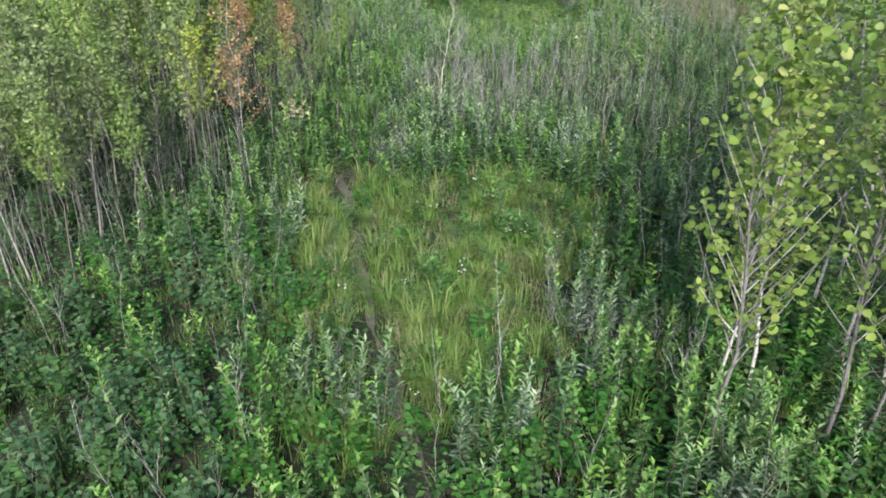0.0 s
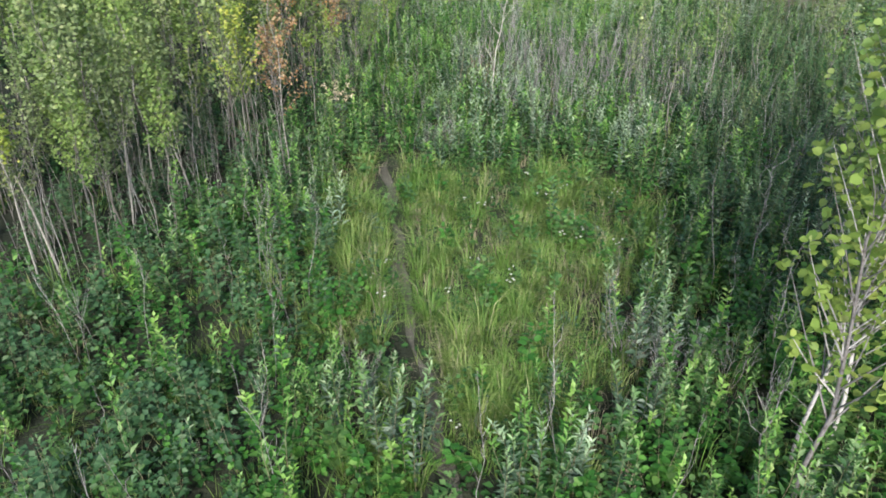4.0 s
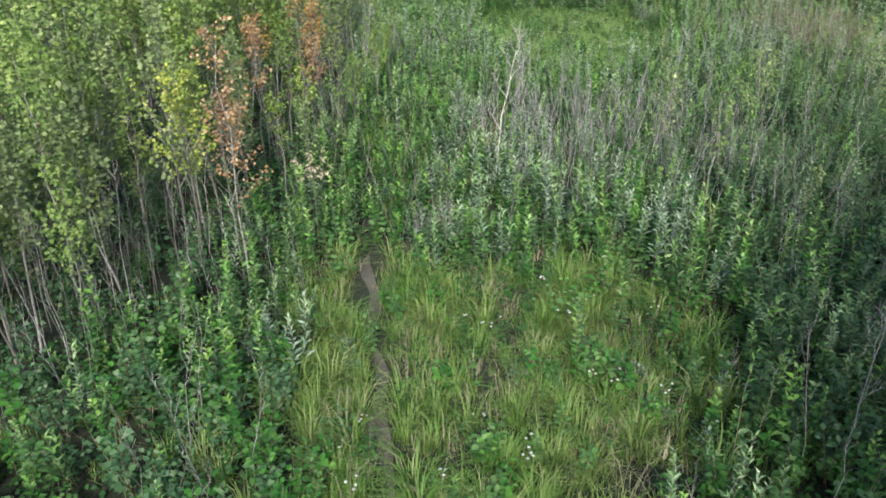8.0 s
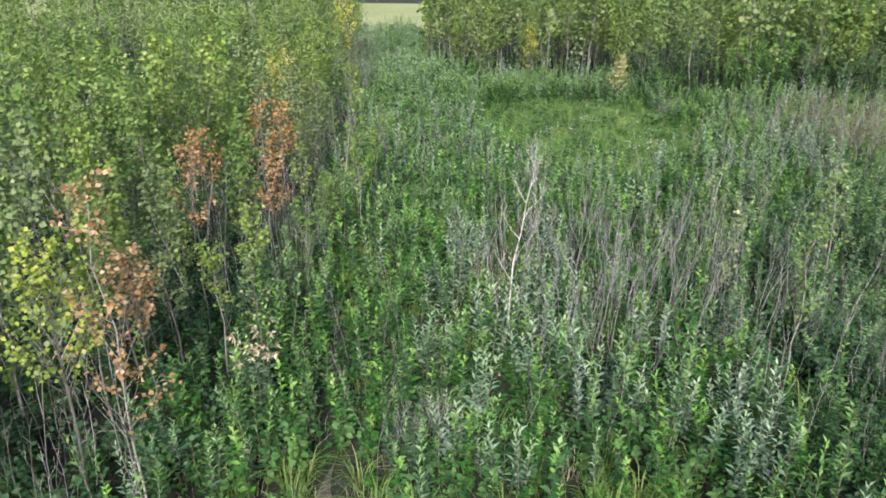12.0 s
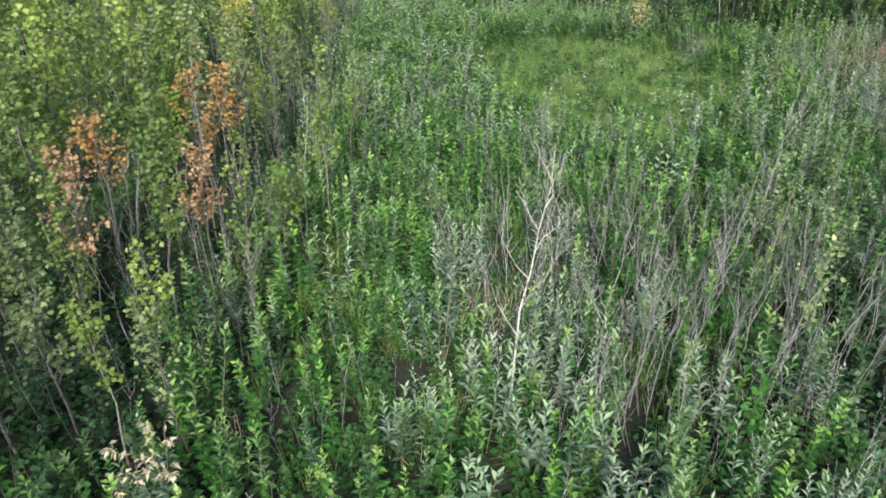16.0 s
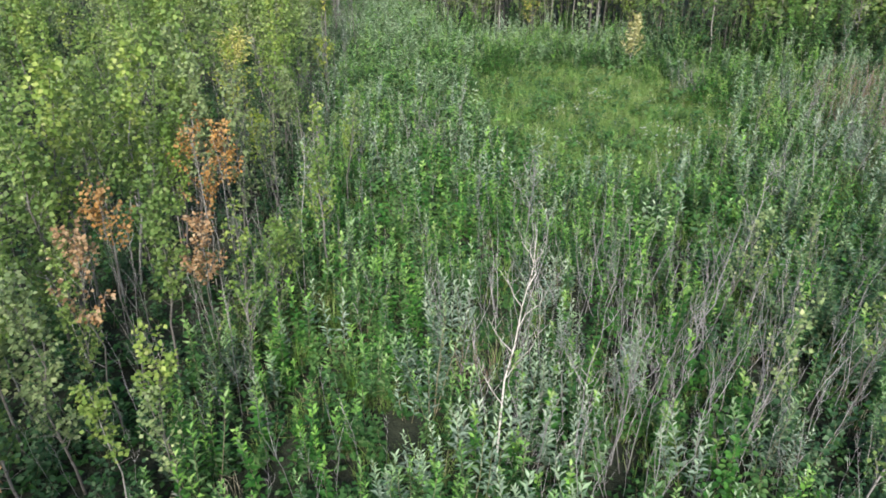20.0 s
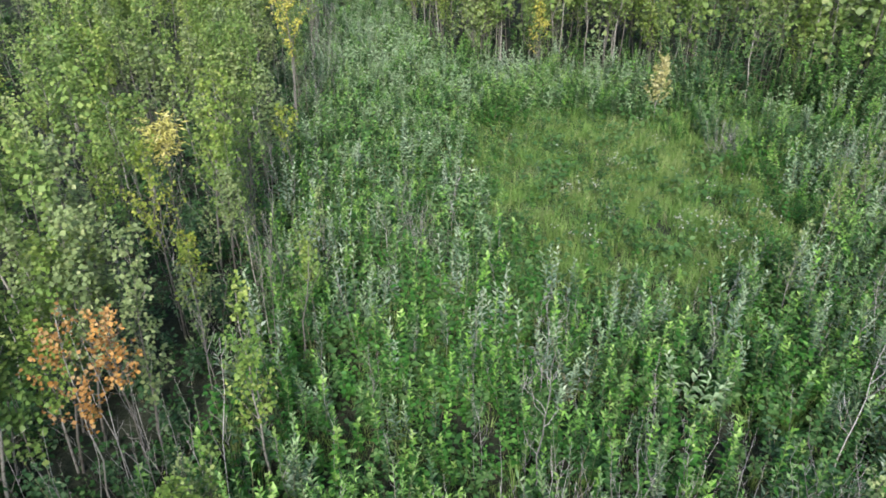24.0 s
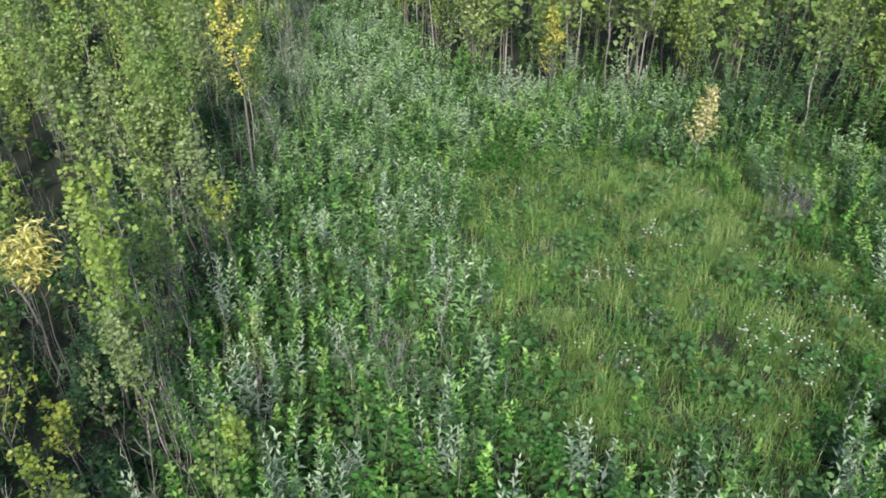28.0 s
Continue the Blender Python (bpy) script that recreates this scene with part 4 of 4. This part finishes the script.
stuff("pale_willows", pale_shoots, np.concatenate([scatter(-11, -1, 36, 58, 3.5, lambda x, y: (1 - in_wood(x, y)) * smooth(-1.6, -0.4, x - thicket_edge(y))),
                                                   scatter(-6.5, 4, 25, 42, 7.0, lambda x, y: (0.4 + 0.6 * tussock(x + 2, y)) * open_ground(x, y) * (1 - in_clear_two(x, y)) * (0.25 * smooth(25, 28, y) + 0.75 * smooth(29.5, 32.5, y + ripple(x, y)))),
                                                   scatter(-4, 4, 20.5, 27.5, 1.0, lambda x, y: smooth(20.5, 24, y) * tussock(x + 2, y) * open_ground(x, y) * (1 - in_clear_two(x, y))),
                                                   scatter(4, 26, 27, 56, 1.4, lambda x, y: open_ground(x, y) * (1 - clearing(x, y)))]),
      "grey-green willow shoots of the far meadow, paled to stand in for haze", "shrubs", 0.7, 1.2)
loose = [lambda i=i: aspen(rng.uniform(1.5, 2.3), 0.35, 16, 14, 0.05, M_ASPEN if i % 2 else M_ASPEN_GREY, M_BARK, 0.13, 0.07) for i in range(6)]
grove(loose, "aspen_shoot", "small scattered aspen with sparse yellow-green leaves", "sapling", "scattered aspens",
      np.concatenate([[(2.8, 16.75), (3.6, 15.6), (3.2, 19.5), (4.4, 17.6)], scatter(3.2, 14, 14.5, 28, 0.42, lambda x, y: (1 - clearing(x, y)) * 0.9), scatter(-3.9, -3.0, 14, 26, 1.0, lambda x, y: x * 0 + 0.6), [(-4.6, 23.0), (-4.2, 24.6), (-4.9, 24.8), (-4.5, 26.2), (-5.3, 22.4), (-5.2, 26.8), (-4.1, 22.2)]]), 0.75, 1.15)

# ---- dry stems ----
dry = [stalk(rng.uniform(1.1, 1.95), 9, M_DRY, 0.0028, 0.24) for i in range(10)]
stuff("dry_stems", dry, np.concatenate([scatter(-4, 12, 5, 32, 7.0, lambda x, y: dead_zone(x, y) * (0.3 + 0.7 * smooth(-0.3, 0.3, ripple(x * 3, y * 2.6))) * (1 - clearing(x, y))), scatter(-6, 9, 4, 26, 1.2, lambda x, y: open_ground(x, y) * (1 - clearing(x, y)))]), "grey leafless stems of last year's growth", "stems", 0.7, 1.2)

reddish = [stalk(rng.uniform(0.9, 1.5), 9, M_RED_STEM, 0.0055, 0.3) for i in range(6)]
stuff("brown_stalks", reddish, scatter(7.5, 13, 25.5, 32, 12, lambda x, y: smooth(1.2, 0.5, ((x - 10.2) / 2.2) ** 2 + ((y - 28.8) / 2.8) ** 2)), "reddish-brown dead stalks of last year's weeds", "stems", 0.7, 1.2)

# ---- herbs, grass, flowers ----
weeds = [herb(rng.uniform(0.38, 0.7), 3, 16, 0.09, M_HERB if i % 4 else M_HERB_PALE) for i in range(8)]
stuff("herbs", weeds, scatter(-9, 9, 3.5, 37, 4.5, lambda x, y: (1 - in_wood(x, y)) * (1 - clearing(x, y) * (0.92 - 0.9 * smooth(-0.1, 0.35, ripple(x * 2.1 + 3, y * 2.4)))) * (1 - 0.6 * herb_zone(x, y)) * (1 - on_trail(x, y)) * (1 - 0.65 * in_thicket(x, y)) * (1 - 0.2 * far_ground(x, y) * (1 - in_thicket(x, y)))), "green broad-leaved weeds, most darkened to stand in for shade", "weeds", 0.65, 1.15)
candles = [spire(rng.uniform(0.6, 1.15), 36, 0.115, (M_BROAD, M_FRESH, M_BROAD, M_BROAD, M_DARK)[i % 5], rng.uniform(0.32, 0.5)) for i in range(10)]
stuff("upright_weeds", candles, scatter(-6, 9, 3.5, 36, 12, lambda x, y: open_ground(x, y) * (1 - 0.88 * in_clear_one(x, y)) * (1 - 0.93 * in_clear_two(x, y)) * (1 - on_trail(x, y, 0.2)) * (1 - 0.5 * dead_zone(x, y)) * (0.1 + 0.9 * tussock(x, y)) * (1 - 0.3 * far_ground(x, y)) * (1 - 0.3 * smooth(12.5, 14, y) * smooth(21, 19.5, y)) * (1 - 0.8 * shade_side(x, y)) * (1 - 0.75 * rank_left(x, y))), "upright leafy weeds like green candles", "weeds", 0.65, 1.15)
far_weeds = [herb(rng.uniform(0.5, 0.8), 3, 8, 0.17, M_HERB_PALE) for i in range(4)]
meadow_leaves = [herb(rng.uniform(0.25, 0.45), 4, 12, 0.06, (M_HERB_PALE, M_BROAD, M_WILLOW)[i % 3], ROUND if i % 2 else KITE) for i in range(6)]
stuff("meadow_herbs", meadow_leaves, np.concatenate([scatter(-3, 4, 5, 14.5, 8, lambda x, y: in_clear_one(x, y) * (1 - on_trail(x, y, 0.2)) * np.maximum(smooth(0.15, 0.5, ripple(x * 3.1 + 2, y * 2.6)), 0.75 * smooth(0.5, 1.8, x - 0.12 * (y - 8)))), scatter(-2, 9, 23, 35, 5, lambda x, y: in_clear_two(x, y) * (0.2 + 0.8 * smooth(-0.1, 0.5, ripple(x * 2.2 + 1, y * 1.9))))]), "low leafy herbs growing through the grass", "herbs", 0.7, 1.2)
broad = [herb(rng.uniform(0.4, 0.8), 4, 15, 0.095, M_BROAD if i % 2 else M_HERB_PALE, ROUND) for i in range(8)]
stuff("broad_herbs", broad, scatter(-7, 7, 3.5, 30, 6.5, lambda x, y: open_ground(x, y) * herb_zone(x, y) * (1 - 0.75 * rank_left(x, y)) * (1 - 0.6 * clearing(x, y)) * (1 - on_trail(x, y))), "leafy broad-leaved weeds with bright green leaves", "weeds", 0.7, 1.15)
# Dark leaves deepen both shaded sides; some of that shade is only colour.
rank = [herb(rng.uniform(0.5, 0.95), 4, 16, 0.1, M_DARK) for i in range(5)]
stuff("rank_herbs", rank, np.concatenate([scatter(2, 10, 7, 23, 7.0, shade_side), scatter(-7, -1.4, 4, 12.4, 5.0, lambda x, y: rank_left(x, y) * open_ground(x, y)), scatter(-11, -2.8, 9.5, 46, 3.4, lambda x, y: smooth(2.6, 1.2, np.abs(x - thicket_edge(y) + 1.2)) * in_thicket(x - 0.8, y))]), "dark green rank weeds, part of the shade put into their colour", "weeds", 0.7, 1.15)
stuff("far_herbs", far_weeds, scatter(-26, 30, 12, 60, 1.6, lambda x, y: (1 - 0.4 * in_wood(x, y)) * smooth(62, 56, y) * (1 - 0.8 * clearing(x, y)) * np.where((np.abs(x) < 9) & (y < 27), 0, 1)), "green weeds between distant shrubs", "weeds", 0.7, 1.2)
tufts = [tuft(rng.uniform(0.4, 0.72), 44, 0.0048, M_GRASS, 0.07, 1.0) for i in range(8)]
stuff("grass", tufts, np.concatenate([scatter(-4, 5, 3.5, 15.5, 17, lambda x, y: in_clear_one(x, y) * (1 - on_trail(x, y, 0.17)) * (0.3 + 0.7 * smooth(-0.4, 0.3, ripple(x * 2.9, y * 2.7))) * (1 - 0.6 * smooth(0.6, 2.0, x - 0.12 * (y - 8)))),
                                      scatter(-8, 8, 3.5, 36, 0.8, lambda x, y: open_ground(x, y) * (1 - on_trail(x, y, 0.1)))]), "yellow-green meadow grass in arching tufts", "grass", 0.7, 1.2)
pale_tufts = [tuft(rng.uniform(0.28, 0.5), 24, 0.005, M_GRASS_HAZED if i % 3 else M_GRASS, 0.16, 1.1) for i in range(6)]
stuff("pale_grass", pale_tufts, scatter(-4.5, 12, 21, 37, 17, lambda x, y: np.maximum(in_clear_two(x, y), 0.2 * far_ground(x, y) * open_ground(x, y)) * (0.4 + 0.6 * smooth(-0.4, 0.3, ripple(x * 2.5, y * 2.2)))), "pale green grass, lightened to stand in for haze", "grass", 0.7, 1.2)
trail_bents = [tuft(rng.uniform(0.12, 0.3), 16, 0.004, M_STRAW if i % 2 else M_GRASS, 0.1, 1.3) for i in range(5)]
stuff("trail_grass", trail_bents, scatter(-3, 2, 3.5, 14.5, 4, lambda x, y: on_trail(x, y, 0.25) * smooth(-0.3, 0.3, ripple(x * 3 + 1, y * 4.3))), "short trampled grass along the trail", "grass", 0.7, 1.2)
straw = [tuft(rng.uniform(0.25, 0.5), 14, 0.004, M_STRAW, 0.12, 0.9) for i in range(4)]
stuff("dry_grass", straw, np.concatenate([scatter(-4, 5, 3.5, 15, 8, lambda x, y: in_clear_one(x, y) * (1 - on_trail(x, y, 0.15))), scatter(-8, 15, 5, 36, 0.8, lambda x, y: open_ground(x, y)),
                                          scatter(6, 15, 23, 33, 8, lambda x, y: dead_zone(x, y))]), "dry straw-coloured grass", "grass", 0.7, 1.2)
flowers = [lambda i=i: yarrow(0.45) for i in range(5)]
grove(flowers, "yarrow", "white-flowered yarrow standing in the grass", "flower", "white flowers",
      np.concatenate([[(2.7, 30.4), (2.85, 30.3), (2.6, 30.2), (2.9, 29.7), (3.6, 27.4), (3.5, 27.55), (1.3, 26.7), (1.7, 26.8), (1.6, 30.6), (1.3, 28.8), (4.6, 27.0), (4.1, 26.4), (2.0, 28.9), (-1.6, 9.16), (1.26, 10.46), (0.27, 9.25), (0.6, 12.4), (1.84, 10.2), (-0.3, 6.4), (2.7, 30.5), (2.57, 30.2), (3.5, 27.5), (4.55, 27.1), (1.34, 28.9)],
                      scatter(0, 7, 25.5, 33, 6.0, lambda x, y: in_clear_two(x, y) * smooth(0.0, 0.6, ripple(x * 2.3, y * 2.1)))[:55], scatter(-2, 4, 6, 14.5, 0.8, lambda x, y: in_clear_one(x, y) * 0.8)]), 0.8, 1.2)
tall_weeds = [lambda i=i: spire(rng.uniform(0.85, 1.2), 44, 0.12, M_BROAD if i % 3 else M_FRESH, 0.5) for i in range(6)]
grove(tall_weeds, "tall_weed", "single upright weed with broad bright green leaves", "weed", "tall weeds", scatter(-5, 5, 5, 28, 2.2, lambda x, y: open_ground(x, y) * (1 - 0.75 * rank_left(x, y)) * (1 - clearing(x, y)) * (1 - on_trail(x, y)))[:260], 0.75, 1.2)

broad_weeds = [lambda i=i: herb(rng.uniform(0.55, 0.85), 1, 26, 0.105, M_BROAD if i % 2 else M_HERB_PALE, ROUND) for i in range(6)]
grove(broad_weeds, "broad_weed", "leafy weed with broad rounded green leaves", "weed", "broad-leaved weeds", scatter(-5.5, 5, 5, 14, 4.0, lambda x, y: open_ground(x, y) * (1 - 0.7 * clearing(x, y)) * (1 - 0.7 * rank_left(x, y)) * (1 - on_trail(x, y)))[:200], 0.75, 1.2)
stalks = []
for i, (x, y) in enumerate(scatter(-1.5, 5.5, 14, 21, 6.0, dead_zone)[:130]):
    if i < 10:
        stalks.append(mesh_of("dry_stalk", *stalk(rng.uniform(1.2, 2.0), 8, M_DRY, 0.0045)[0][1].arrays(), M_DRY))
    ob = tagged(new("dry_stalk", stalks[i % 10]), "grey leafless dry stalk with thin side twigs", "dry stalk", "dry stalks among the willows")
    ob.matrix_basis = plant(x, y, rng.uniform(0, 6.28), rng.uniform(0.75, 1.2), None, (rng.normal(0, 4), rng.normal(4, 5)))

# ---- dry shrubs ----


def dry_shrub(h, mat):
    """A low shrub of fine leafless twigs fanning from one foot."""
    parts = []
    for i in range(9):
        g = stalk(h * rng.uniform(0.7, 1.1), 12, mat, 0.0042, 0.34)[0][1]
        tip = np.array([np.cos(i * 2.4), np.sin(i * 2.4)]) * rng.uniform(0.1, 0.32)
        for v in g.v:
            v[:, :2] += tip * (0.25 + v[:, 2:] / h)
        parts.append(("branch", g, mat))
    return parts


for x, y, h, mat in ((-1.2, 13.8, 0.9, M_DRY), (-1.0, 14.1, 1.0, M_DRY), (-1.5, 26.3, 1.0, M_DRY), (-1.1, 26.0, 0.9, M_DRY), (-1.9, 26.7, 0.95, M_DRY), (5.1, 30.8, 1.2, M_DRY), (5.5, 31.1, 1.1, M_DRY), (-0.3, 17.3, 1.25, M_RED_STEM),
                     (0.2, 16.3, 0.8, M_DRY), (1.0, 17.2, 0.7, M_DRY), (1.9, 7.2, 0.85, M_DRY), (2.7, 7.5, 0.85, M_DRY), (1.6, 7.8, 0.85, M_DRY), (2.1, 7.6, 0.85, M_DRY), (-1.4, 6.9, 0.85, M_DRY)):
    ob = thing("dry_shrub", dry_shrub(h, mat), "reddish-brown leafless dry shrub among green shoots" if mat is M_RED_STEM else "grey leafless dry shrub of fine twigs", "dry shrub", "dry shrubs")
    ob.matrix_basis = plant(x, y, rng.uniform(0, 6.28))

# ---- ground cover ----
swards = [sward(90, 0.32, M_GRASS) for i in range(5)]
stuff("short_grass", swards, np.concatenate([scatter(-4, 5, 3.5, 15.5, 5, lambda x, y: in_clear_one(x, y) * (1 - on_trail(x, y, 0.14)) * smooth(-0.7, -0.2, ripple(x * 3.3, y * 2.9))), scatter(-10, 10, 3.5, 25, 1.1, lambda x, y: (1 - on_trail(x, y, 0.14)) * (1 - 0.85 * in_thicket(x, y)))]), "short grass between taller tufts", "grass", 0.8, 1.3)
# Pale leaves brighten the far gaps in place of haze.
far_covers = [cover(26, 0.45, 0.11, M_HERB_PALE) for i in range(5)]
stuff("pale_leaves", far_covers, scatter(-8, 12, 22, 46, 5.0, lambda x, y: far_ground(x, y) * open_ground(x, y) * (1 - 0.6 * clearing(x, y))), "low pale green leaves between the far willows", "weeds", 0.8, 1.3)
covers = [cover(30, 0.2, 0.085, M_HERB) for i in range(5)]
stuff("ground_leaves", covers, scatter(-9, 10, 3.5, 38, 5.0, lambda x, y: (1 - 0.7 * clearing(x, y)) * (1 - on_trail(x, y, 0.12)) * (1 - 0.6 * far_ground(x, y) * (1 - in_thicket(x, y)))), "low green leaves covering the soil, darkened in place of shade", "weeds", 0.8, 1.3)
pale_swards = [sward(90, 0.34, M_GRASS_HAZED) for i in range(5)]
stuff("low_pale_grass", pale_swards, scatter(-5, 14, 21.5, 38, 7, lambda x, y: np.maximum(in_clear_two(x, y), 0.4 * far_ground(x, y) * open_ground(x, y))), "short grass below the taller tufts, lightened in place of haze", "grass", 0.8, 1.3)
